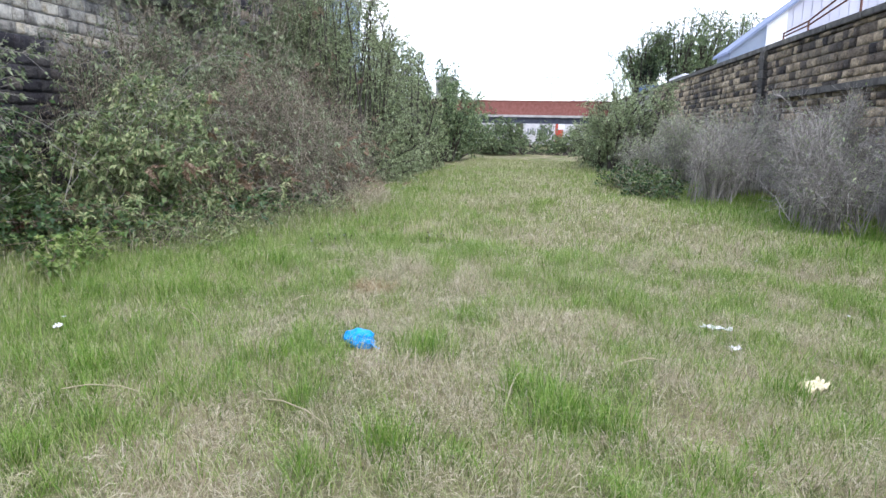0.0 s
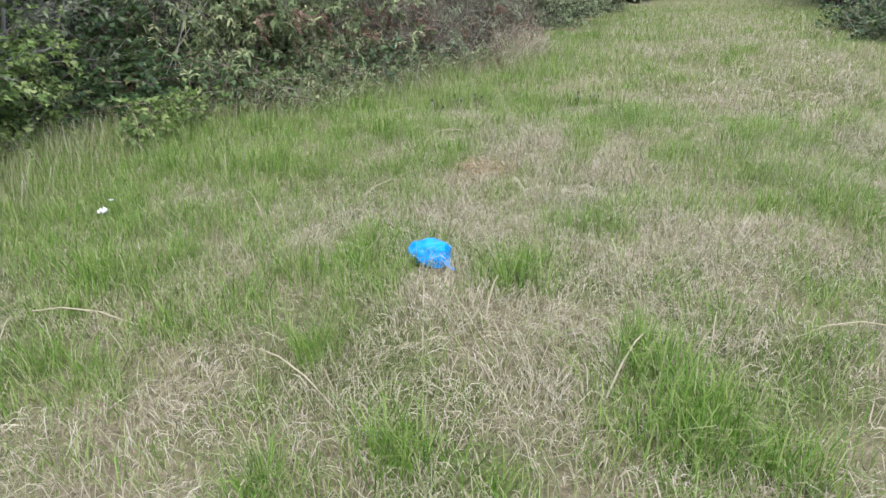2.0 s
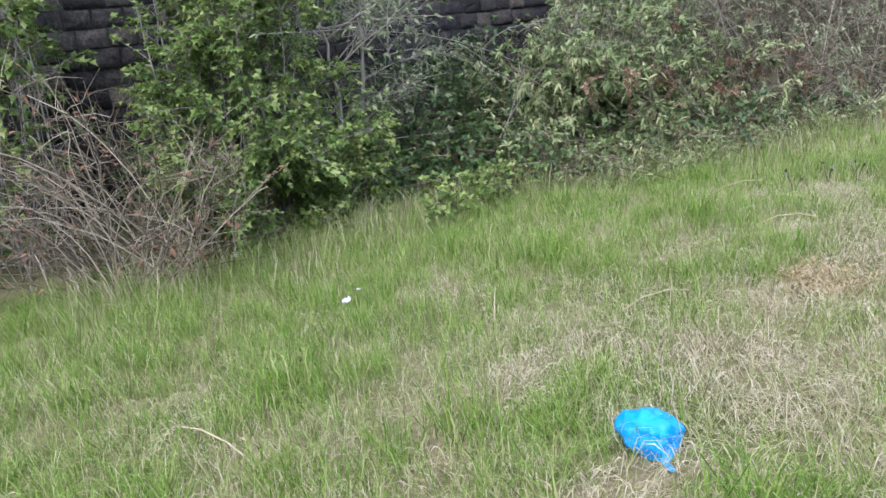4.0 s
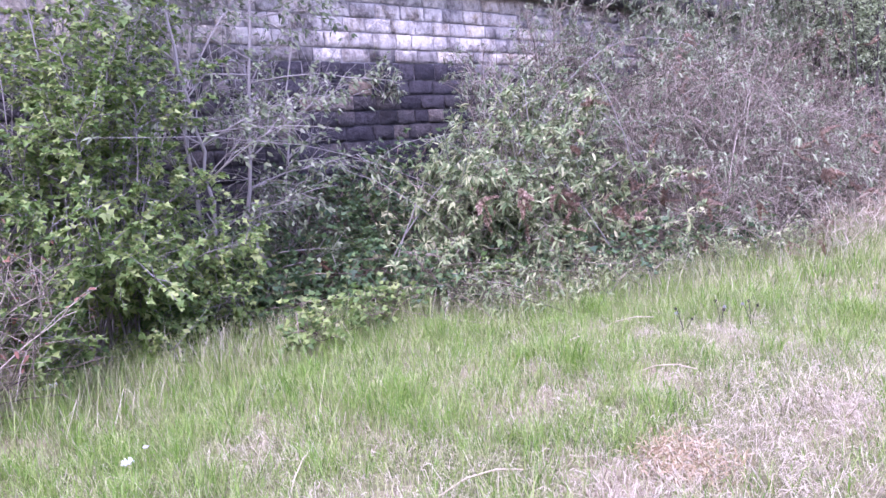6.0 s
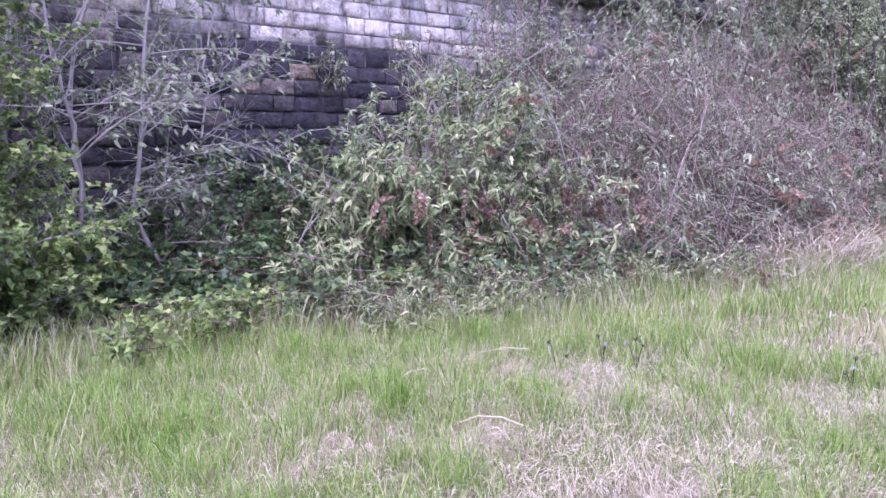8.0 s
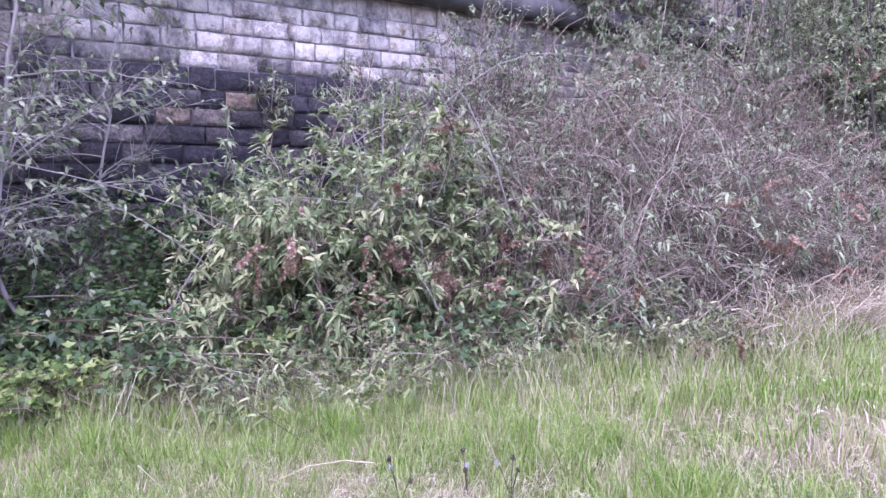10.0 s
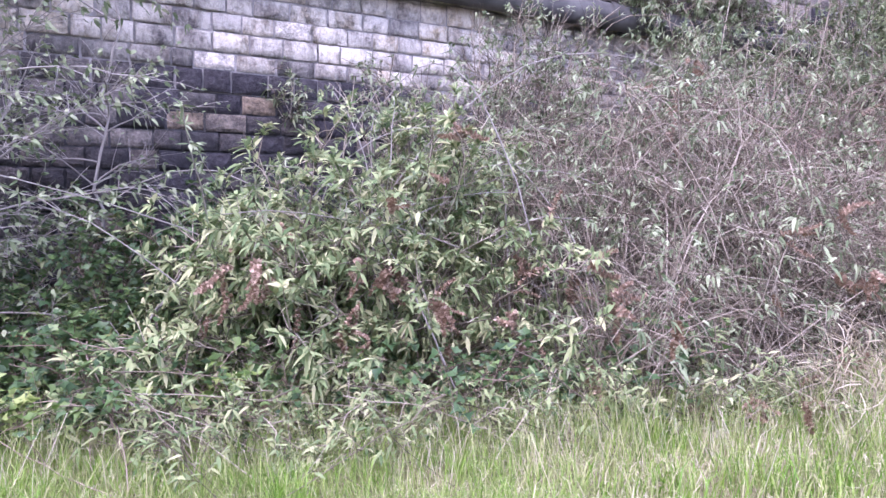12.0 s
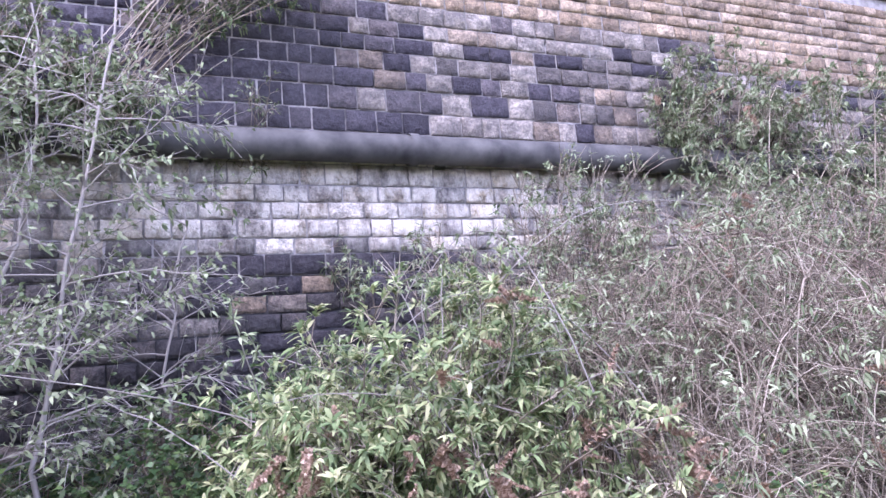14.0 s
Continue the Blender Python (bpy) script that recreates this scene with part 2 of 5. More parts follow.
M_BRAMBLE = leaf_mat("bramble_leaf", [(0.0, (0.028, 0.065, 0.022)), (0.6, (0.07, 0.13, 0.04)), (0.9, (0.13, 0.2, 0.06)), (1.0, (0.2, 0.22, 0.08))], 0.45, 0.2, 0.3, 1.1)
M_MAPLE = leaf_mat("maple_leaf", [(0.0, (0.065, 0.125, 0.025)), (0.5, (0.17, 0.26, 0.062)), (1.0, (0.35, 0.41, 0.135))], 0.5, 0.35, 0.35, 1.2)
M_WILLOW = leaf_mat("willow_leaf", [(0.0, (0.17, 0.22, 0.105)), (0.6, (0.33, 0.4, 0.2)), (1.0, (0.5, 0.55, 0.33))], 0.6, 0.4, 0.35, 0.7)
M_FARTREE = leaf_mat("far_tree_leaf", [(0.0, (0.09, 0.14, 0.06)), (0.6, (0.19, 0.26, 0.12)), (1.0, (0.33, 0.4, 0.2))], 0.6, 0.3, 0.35, 0.4)
M_FERN = leaf_mat("fern_frond", [(0.0, (0.07, 0.12, 0.03)), (0.7, (0.17, 0.24, 0.07)), (1.0, (0.26, 0.3, 0.12))], 0.55, 0.3, 0.3)
M_DEADFERN = leaf_mat("dead_fern", [(0.0, (0.1, 0.045, 0.025)), (1.0, (0.24, 0.12, 0.07))], 0.8, 0.1, 0.2)


# ---- building helpers ----
rng = np.random.default_rng(7)


def np_mesh(name, verts, faces, mat, smooth=False):
    """A mesh from arrays; all faces have the same number of corners."""
    verts = np.asarray(verts, dtype=np.float32).reshape(-1, 3)
    faces = np.asarray(faces, dtype=np.int32)
    k = faces.shape[1]
    me = bpy.data.meshes.new(name)
    me.vertices.add(len(verts))
    me.vertices.foreach_set("co", verts.ravel())
    me.loops.add(faces.size)
    me.loops.foreach_set("vertex_index", faces.ravel())
    me.polygons.add(len(faces))
    me.polygons.foreach_set("loop_start", np.arange(0, faces.size, k, dtype=np.int32))
    if smooth:
        me.polygons.foreach_set("use_smooth", np.ones(len(faces), dtype=bool))
    me.materials.append(mat)
    me.update(calc_edges=True)
    return me


def part(name, data, parent, label=""):
    """data: a mesh, linked as one part under a thing or a part."""
    ob = new(name, data)
    ob.parent = parent
    return tagged(ob, label)


def thing(name, label, category, at=(0, 0, 0), group="", kind=""):
    ob = new(name)
    ob.empty_display_size = 0.1
    ob.location = at
    return tagged(ob, label, category, group, kind)


def unit(v):
    return v / np.maximum(np.linalg.norm(v, axis=-1, keepdims=True), 1e-9)


def rand_dir(n, zmin=-1.0):
    v = rng.normal(size=(n, 3))
    v = unit(v)
    v[:, 2] = np.where(v[:, 2] < zmin, -v[:, 2], v[:, 2])
    return v


def frames_of(axis):
    ref = rand_dir(len(axis))
    side = unit(np.cross(axis, ref))
    return side, np.cross(side, axis)


LANCE = (np.array([[0, 0], [0.3, -0.5], [0.3, 0.5], [0.68, -0.36], [0.68, 0.36], [1, 0]]), [(0, 1, 2), (1, 3, 2), (2, 3, 4), (3, 5, 4)])
RHOMB = (np.array([[0, 0], [0.45, -0.5], [1, 0], [0.45, 0.5]]), [(0, 1, 2), (0, 2, 3)])
LOBED = (np.array([[0, 0], [0.36, -0.6], [0.56, -0.2], [1, 0], [0.56, 0.2], [0.36, 0.6]]), [(0, 1, 2), (0, 2, 4), (2, 3, 4), (0, 4, 5)])


def leaves(shape, pos, axis, length, width, droop=0.25, up=None):
    """Verts and triangles of many leaves, each bent along its length and folded at the rib."""
    outline, tris = shape
    side, nrm = frames_of(axis)
    if up is not None:
        side = unit(np.cross(axis, up) + 0.35 * side)
        nrm = np.cross(side, axis)
    u, v = outline[:, 0], outline[:, 1]
    L, W = length[:, None, None], width[:, None, None]
    p = pos[:, None] + axis[:, None] * (u[None, :, None] * L) + side[:, None] * (v[None, :, None] * W)
    p = p + nrm[:, None] * (np.abs(v)[None, :, None] * W * 0.35)
    p[:, :, 2] -= (u ** 2)[None] * length[:, None] * droop
    n, k = len(pos), len(u)
    f = np.array(tris)[None] + (np.arange(n) * k)[:, None, None]
    return p.reshape(-1, 3), f.reshape(-1, 3)


def tubes(curves, r0, r1, sides=3):
    """Verts and triangles of tapered tubes. curves: n x k x 3; r0, r1: radius at the root and at the tip."""
    n, k, _ = curves.shape
    tang = unit(np.gradient(curves, axis=1))
    side, nrm = frames_of(tang[:, 0])
    t = np.linspace(0, 1, k)[None, :]
    rad = np.asarray(r0).reshape(-1, 1) * (1 - t) + np.asarray(r1).reshape(-1, 1) * t
    side = unit(side[:, None] - tang * (side[:, None] * tang).sum(-1, keepdims=True))
    nrm = np.cross(tang, side)
    a = np.arange(sides) * 2 * np.pi / sides
    ring = side[:, :, None] * np.cos(a)[None, None, :, None] + nrm[:, :, None] * np.sin(a)[None, None, :, None]
    p = curves[:, :, None] + ring * np.broadcast_to(rad, (n, k))[:, :, None, None]
    j = np.arange(k - 1)[:, None] * sides
    s, s2 = np.arange(sides), (np.arange(sides) + 1) % sides
    quad = np.stack([j + s, j + s2, j + sides + s2, j + sides + s], -1).reshape(-1, 4)
    f = quad[None] + (np.arange(n) * k * sides)[:, None, None]
    f = f.reshape(-1, 4)
    return p.reshape(-1, 3), np.concatenate([f[:, [0, 1, 2]], f[:, [0, 2, 3]]])


def join(*pieces):
    vs, fs, o = [], [], 0
    for v, f in pieces:
        vs.append(v)
        fs.append(f + o)
        o += len(v)
    return np.concatenate(vs), np.concatenate(fs)


def bezier(a, b, c, k, wobble=0.0):
    t = np.linspace(0, 1, k)[None, :, None]
    p = (1 - t) ** 2 * a[:, None] + 2 * t * (1 - t) * b[:, None] + t ** 2 * c[:, None]
    if wobble:
        w = np.cumsum(rng.normal(0, wobble, p.shape), axis=1) * np.sin(np.pi * t * 0.5)
        p = p + w
    return p


def in_lobes(lobes, n, hollow=0.55):
    """n places in a set of ellipsoids (centre, radii), mostly in their outer part, none below the ground."""
    size = np.array([r[0] * r[1] * r[2] for _, r in lobes]) ** 0.67
    pick = rng.choice(len(lobes), n, p=size / size.sum())
    c = np.array([l[0] for l in lobes])[pick]
    r = np.array([l[1] for l in lobes])[pick]
    q = rand_dir(n) * (hollow + (1 - hollow) * rng.random((n, 1)) ** 0.6)
    p = c + q * r
    p[:, 2] = np.where(p[:, 2] < 0.05, 0.05 + rng.random(n) * 0.4, p[:, 2])
    return p, unit(q / r)


def roots_in(area, n):
    x0, x1, y0, y1, z = area
    return np.stack([rng.uniform(x0, x1, n), rng.uniform(y0, y1, n), np.full(n, z)], -1)


def arch(root, tip, k, lift=0.35, wobble=0.02):
    mid = root * 0.45 + tip * 0.55
    mid[:, 2] = root[:, 2] + (tip[:, 2] - root[:, 2]) * (0.75 + lift * rng.random(len(root)))
    mid[:, :2] += rng.normal(0, 0.15, (len(root), 2))
    return bezier(root, mid, tip, k, wobble)


def shrub(name, label, category, lobes, area, stems, twigs, leaf, leaf_shape, leaf_len, leaf_wid, leaf_mat_, bark, stem_r=0.016,
          twig_len=0.3, tuft=1, droop=0.3, hollow=0.5, twig_r=0.004, group="", max_x=None, min_x=None, lift=0.35, out_bias=0.6, leaf_up=0.35, crown_label="", near_roots=5, curl=0.0):
    """A shrub or small tree: arching stems from the roots to its outline, twigs along them, leaves along the twigs."""
    base = (sum(area[:2]) / 2, sum(area[2:4]) / 2, area[4])
    ob = thing(name, label, category, base, group)
    off = np.array(base)
    tip, _ = in_lobes(lobes, stems, hollow)
    if max_x is not None:
        tip[:, 0] = np.minimum(tip[:, 0], max_x)
    if min_x is not None:
        tip[:, 0] = np.maximum(tip[:, 0], min_x + rng.random(stems) * 0.15)
    cand = np.stack([roots_in(area, stems) for _ in range(near_roots)])
    gap = np.linalg.norm(cand[:, :, :2] - tip[None, :, :2], axis=-1)
    root = cand[np.argmin(gap, axis=0), np.arange(stems)]
    cur = arch(root, tip, 9, lift)
    st = tubes(cur, stem_r * rng.uniform(0.6, 1.3, stems), 0.004, 5 if stem_r > 0.02 else 4)
    pick = rng.integers(0, stems, twigs)
    at = rng.uniform(0.35, 1.0, twigs)
    idx = np.minimum((at * 8).astype(int), 7)
    fr = (at * 8 - idx)[:, None]
    p0 = cur[pick, idx] * (1 - fr) + cur[pick, idx + 1] * fr
    cen = np.array([np.mean([l[0][i] for l in lobes]) for i in range(3)])
    d = unit(rand_dir(twigs) + out_bias * unit(p0 - cen) + np.array([0, 0, leaf_up]))
    ln = twig_len * rng.uniform(0.5, 1.4, twigs)
    p2 = p0 + d * ln[:, None]
    p2[:, 2] = np.maximum(p2[:, 2], 0.03)
    if min_x is not None:
        p2[:, 0] = np.maximum(p2[:, 0], min_x)
    p1 = (p0 + p2) / 2 + (np.array([0, 0, 0.15]) + curl * rng.normal(size=(twigs, 3))) * ln[:, None]
    tc = bezier(p0, p1, p2, 4, 0.012)
    tw = tubes(tc[:, [0, 1, 3]] if twigs > 500 and not curl else tc, twig_r * 1.3, twig_r * 0.5, 3)
    v, f = join(st, tw)
    tagged(part("branchwork", np_mesh("branchwork", v - off, f, bark, True), ob), kind="stuff")
    if leaf:
        n = leaf
        pk = rng.integers(0, twigs, n) if tuft == 1 else rng.integers(0, twigs, n // tuft + 1)[np.arange(n) // tuft]
        u = rng.random(n) ** 0.6 if tuft == 1 else 1 - 0.35 * rng.random(n) ** 2
        i = np.minimum((u * 3).astype(int), 2)
        w = (u * 3 - i)[:, None]
        lp = tc[pk, i] * (1 - w) + tc[pk, i + 1] * w
        if tuft == 1:
            ax = unit(0.7 * d[pk] + 0.9 * rand_dir(n) + np.array([0, 0, 0.15]))
        else:
            whorl = rand_dir(n)
            whorl = unit(whorl - d[pk] * (whorl * d[pk]).sum(-1, keepdims=True))
            ax = unit(rng.uniform(0.1, 0.9, (n, 1)) * d[pk] + whorl + np.array([0.12, 0, 0.1]))
        s = rng.uniform(0.6, 1.25, n)
        up = np.tile(np.array([0.25, 0, 1.0]), (n, 1))
        lv, lf = leaves(leaf_shape, lp, ax, leaf_len * s, leaf_wid * s * rng.uniform(0.8, 1.2, n), droop, up)
        if min_x is not None:
            lv[:, 0] = np.maximum(lv[:, 0], min_x)
        lv[:, 2] = np.maximum(lv[:, 2], 0.01)
        tagged(part("crown", np_mesh("crown", lv - off, lf, leaf_mat_), ob, crown_label), kind="stuff")
    return ob, p2, d


def box(bm, x0, x1, y0, y1, z0, z1, bevel=0.0):
    m = Matrix.LocRotScale(((x0 + x1) / 2, (y0 + y1) / 2, (z0 + z1) / 2), None, (x1 - x0, y1 - y0, z1 - z0))
    got = bmesh.ops.create_cube(bm, size=1, matrix=m)["verts"]
    if bevel:
        bmesh.ops.bevel(bm, geom=list({e for v in got for e in v.link_edges}), offset=bevel, segments=2, affect="EDGES")


def bm_mesh(name, bm, mat, smooth=False):
    me = bpy.data.meshes.new(name)
    bm.to_mesh(me)
    bm.free()
    if smooth:
        me.polygons.foreach_set("use_smooth", np.ones(len(me.polygons), dtype=bool))
    me.materials.append(mat)
    return me


def slab(name, mat, x0, x1, y0, y1, z0, z1, bevel=0.0):
    bm = bmesh.new()
    box(bm, x0, x1, y0, y1, z0, z1, bevel)
    return bm_mesh(name, bm, mat)


def rod(name, mat, pts, r, sides=10):
    c = np.array(pts, dtype=float)[None]
    v, f = tubes(c, r, r, sides)
    return np_mesh(name, v, f, mat, True)


# ---- ground ----
WALL_X = -9.22


def right_wall_x(y):
    return 8.25 - 0.018 * y


def ground_z(x, y):
    x, y = np.asarray(x, float), np.asarray(y, float)
    z = 0.03 * np.sin(0.9 * x + 0.4 * y) + 0.025 * np.sin(1.7 * y - 0.6 * x) + 0.02 * np.sin(3.1 * x + 2.3 * y)
    z = z - 0.03 + 0.25 * np.clip((-6.0 - x) / 3, 0, 1) ** 2
    return z


gx = np.concatenate([[-3000, -800, -200, -60, -25, -14, -9.75, -9.65], np.arange(-9.5, 8.0, 0.25), [8.2, 8.7, 8.8, 14, 25, 60, 200, 800, 3000]])
gy = np.concatenate([[-3000, -800, -200, -60, -20, -10], np.arange(-6, 30, 0.25), np.arange(30, 90, 2.5), [100, 130, 200, 800, 3000]])
X, Y = np.meshgrid(gx, gy, indexing="ij")
Z = ground_z(np.clip(X, -9, 9), Y) * (np.abs(Y) < 90)
corr = (Y > -30) & (Y < 72)
Z = np.where((X < -9.7) & corr, np.interp(Y, [28, 34, 72], [7.9, 4.5, 3.0]), Z)
Z = np.where((X > 8.75) & corr, 4.2, Z)
nx, ny = X.shape
ii = (np.arange(nx - 1)[:, None] * ny + np.arange(ny - 1)[None]).ravel()
tagged(new("ground", np_mesh("ground", np.stack([X, Y, Z], -1), np.stack([ii, ii + ny, ii + ny + 1, ii + 1], -1), M_GROUND, True)),
       "uneven earth under rough meadow grass and dead thatch", "ground", kind="structure")


def foot(y):
    """Where the thicket on the wall side begins."""
    return np.interp(y, [0, 3, 5, 7, 7.8, 8.7, 9.5, 10.2, 11.3, 12.7, 15, 18, 33, 60], [-4.8, -4.9, -4.95, -5.2, -4.7, -4.25, -3.8, -3.45, -3.15, -3.1, -3.2, -3.5, -3.1, -2.5])


def foot_right(y):
    return np.interp(y, [0, 9, 11.3, 16, 21, 30, 60], [5.9, 5.7, 5.4, 4.3, 3.9, 2.4, 1.0])


def blades(x, y, h, w, lean, flat=False):
    n = len(x)
    a = rng.uniform(0, 2 * np.pi, n)
    z = ground_z(x, y)
    base = np.stack([x, y, z - 0.01], -1)
    out = np.stack([np.cos(a), np.sin(a), np.zeros(n)], -1)
    b = rng.uniform(0, 2 * np.pi, n)
    side = np.stack([np.cos(b), np.sin(b), np.zeros(n)], -1)
    up = np.array([0, 0, 1.0])
    L = lean[:, None]
    H = h[:, None]
    mid = base + up * H * (0.6 if not flat else 0.25) + out * H * L * 0.35
    tip = base + up * H * np.maximum(1 - 0.5 * L, 0.08) * (1 if not flat else 0.35) + out * H * L
    W = w[:, None]
    v = np.stack([base - side * W, base + side * W, mid - side * W * 0.8, mid + side * W * 0.8, tip], 1)
    f = np.array([(0, 1, 3), (0, 3, 2), (2, 3, 4)])[None] + (np.arange(n) * 5)[:, None, None]
    return v.reshape(-1, 3), f.reshape(-1, 3)


LATTICE = np.random.default_rng(21).random((64, 64))


def drift(x, y, size, shift=0.0):
    """Smooth random drift over the ground, 0 to 1, with features about size metres across."""
    u, v = np.asarray(x) / size + 17.3 + shift, np.asarray(y) / size + 5.1 + shift * 1.7
    i, j = np.floor(u).astype(int), np.floor(v).astype(int)
    a, b = u - i, v - j
    a, b = a * a * (3 - 2 * a), b * b * (3 - 2 * b)
    g = lambda p, q: LATTICE[p % 64, q % 64]
    return (g(i, j) * (1 - a) + g(i + 1, j) * a) * (1 - b) + (g(i, j + 1) * (1 - a) + g(i + 1, j + 1) * a) * b


def lushness(x, y):
    """Fresh grass above about 0.5, dead thatch below."""
    edge = np.clip(1.15 - (x - foot(y)) / 2.6, 0, 1) * 0.36 * np.clip(2.1 - y / 7.5, 0.5, 1.15) + np.clip((x - foot_right(y) + 1.5) / 2, 0, 1) * 0.3
    west = 0.13 * np.clip((-0.8 - x) / 1.8, 0, 1) * np.clip(1.6 - y / 5.5, 0, 1)
    return 0.27 * drift(x, y, 0.8) + 0.38 * drift(x, y, 0.33, 3.7) + 0.2 * drift(x, y, 0.14, 6.3) + 0.15 * drift(x, y, 2.6, 9.1) + edge + west


def sward(name, label, mat, n, x0, x1, y0, y1, hmin, hmax, wid, lean0, lean1, lo, hi, flat=False, clump=0.0, keep=None):
    """lo, hi: the lushness at which the blades begin to grow and grow fully."""
    x, y = rng.uniform(x0, x1, n), rng.uniform(y0, y1, n)
    if clump:
        m = max(1, int(n / 46))
        cx, cy = rng.uniform(x0, x1, m), rng.uniform(y0, y1, m)
        cs = clump * rng.uniform(0.5, 1.5, m)
        k = rng.integers(0, m, n)
        x, y = cx[k] + rng.normal(0, 1, n) * cs[k], cy[k] + rng.normal(0, 1, n) * cs[k]
    g = np.clip((lushness(x, y) - lo) / (hi - lo), 0, 1)
    ok = (rng.random(n) < g) & (x > foot(y) - 0.7) & (x < foot_right(y) + 2.4)
    if keep is not None:
        ok &= keep(x, y)
    x, y, g = x[ok], y[ok], g[ok]
    n = len(x)
    h = rng.uniform(hmin, hmax, n) * (0.6 + 0.4 * g) * (0.7 + 0.6 * drift(x, y, 0.25, 5.5))
    if flat:
        a = rng.uniform(0, 2 * np.pi, n) * 0.35 + 9 * drift(x, y, 0.5, 2.2)
        p = np.stack([x, y, ground_z(x, y) + rng.random(n) * 0.05], -1)
        d = unit(np.stack([np.cos(a), np.sin(a), rng.uniform(-0.1, 0.5, n)], -1))
        s = np.stack([-np.sin(a), np.cos(a), rng.normal(0, 0.5, n)], -1) * (wid * rng.uniform(0.6, 1.3, n))[:, None]
        m = p + d * (h * 0.5)[:, None] + np.array([0, 0, 0.012])
        t = p + d * h[:, None] - np.array([0, 0, 1]) * (h * 0.25)[:, None]
        t[:, 2] = np.maximum(t[:, 2], ground_z(x, y))
        v = np.stack([p, m - s, m + s, t], 1).reshape(-1, 3)
        f = (np.array([(0, 1, 2), (1, 3, 2)])[None] + (np.arange(n) * 4)[:, None, None]).reshape(-1, 3)
    else:
        v, f = blades(x, y, h, wid * rng.uniform(0.6, 1.3, n), rng.uniform(lean0, lean1, n))
    tagged(new(name, np_mesh(name, v, f, mat)), label, "grass", kind="stuff")


sward("grass", "short mixed green and straw meadow grass", M_GRASS, 125000, -6, 5.5, 2.2, 9.8, 0.05, 0.2, 0.0017, 0.3, 1.4, 0.05, 0.3)
sward("dead_grass", "flattened dead grass thatch lying on the soil", M_STRAW, 240000, -6, 5.5, 2.2, 11, 0.05, 0.2, 0.0014, 0.5, 1.1, 0.8, 0.4, True)
sward("grass_tufts", "tall fresh green grass tufts", M_GREEN, 150000, -6, 5.5, 2.2, 10, 0.08, 0.27, 0.0019, 0.2, 1.2, 0.36, 0.64, False, 0.06)
sward("straw_clumps", "tangled clumps of bleached dead grass", M_STRAW, 50000, -6, 5.5, 2.2, 10.5, 0.1, 0.26, 0.0015, 0.6, 1.4, 0.62, 0.36, False, 0.1)
sward("path_grass", "sparse trodden meadow grass", M_GRASS, 16000, -5, 5, -3.5, 2.3, 0.06, 0.2, 0.004, 0.2, 1.0, 0.0, 0.3)
sward("path_thatch", "trodden dead thatch", M_STRAW, 26000, -5, 5, -3.5, 2.3, 0.08, 0.22, 0.003, 0.5, 1.1, 0.8, 0.4, True)
sward("verge_grass", "lush tall grass along the thicket edge", M_GREEN, 38000, -6.5, -1.5, 3, 18, 0.15, 0.45, 0.0022, 0.1, 0.8, 0.0, 0.2, keep=lambda x, y: (x - foot(y)) < rng.exponential(0.4, len(x)))
sward("edge_grass", "pale half-dead grass leaning out of the thicket", M_GRASS, 46000, -6.5, -1.5, 3, 16, 0.2, 0.55, 0.0019, 0.2, 1.0, 0.0, 0.2, keep=lambda x, y: (x - foot(y)) < rng.exponential(0.4, len(x)))
sward("meadow_grass", "mixed green and straw grass further down the meadow", M_GRASS, 55000, -5, 5, 9.8, 18, 0.08, 0.22, 0.0038, 0.2, 0.9, 0.05, 0.3)
sward("meadow_thatch", "dead thatch further down the meadow", M_STRAW, 50000, -5, 5, 11, 26, 0.1, 0.3, 0.004, 0.2, 0.9, 0.75, 0.4, True)
sward("meadow_tufts", "fresh green tufts further down the meadow", M_GREEN, 70000, -5, 5, 10, 30, 0.12, 0.28, 0.004, 0.2, 0.8, 0.42, 0.7, False, 0.09)
sward("far_grass", "distant green and straw meadow grass", M_GRASS, 70000, -5, 5, 18, 40, 0.1, 0.26, 0.007, 0.2, 0.8, 0.0, 0.4)
sward("shade_grass", "green grass below the bare shrubs", M_GREEN, 60000, 1.5, 8, 6, 26, 0.12, 0.3, 0.005, 0.2, 0.8, 0.0, 0.3, keep=lambda x, y: x > foot_right(y) - rng.exponential(0.8, len(x)))


# ---- masonry ----
def block_mesh(name, mat, seed, rows=5, cols=6, rough=0.2):
    """A rock-faced block, one unit long, high and deep; its face looks along +x."""
    r = np.random.default_rng(seed)
    u, v = np.linspace(0, 1, cols), np.linspace(0, 1, rows)
    vs, fs = [], []
    for j in range(rows):
        for i in range(cols):
            edge = i in (0, cols - 1) or j in (0, rows - 1)
            vs.append((-0.06 * r.random() if edge else rough * (0.2 + 1.1 * r.random()), u[i] - 0.5 + (-0.03 * r.random() * (1 if u[i] > 0.5 else -1) if edge and i in (0, cols - 1) else 0.14 * (u[i] - 0.5) + r.normal(0, 0.03)), v[j] - 0.5 + (-0.045 * r.random() * (1 if v[j] > 0.5 else -1) if edge and j in (0, rows - 1) else 0.2 * (v[j] - 0.5) + r.normal(0, 0.04))))
    for j in range(rows - 1):
        for i in range(cols - 1):
            a = j * cols + i
            fs.append((a, a + 1, a + cols + 1, a + cols))
    k = len(vs)
    corner = [0, cols - 1, rows * cols - 1, (rows - 1) * cols]
    for c in corner:
        vs.append((-1.0, vs[c][1], vs[c][2]))
    for e in range(4):
        n2 = (e + 1) % 4
        fs.append((corner[n2], corner[e], k + e, k + n2))
    return np_mesh(name, vs, np.array(fs), mat)


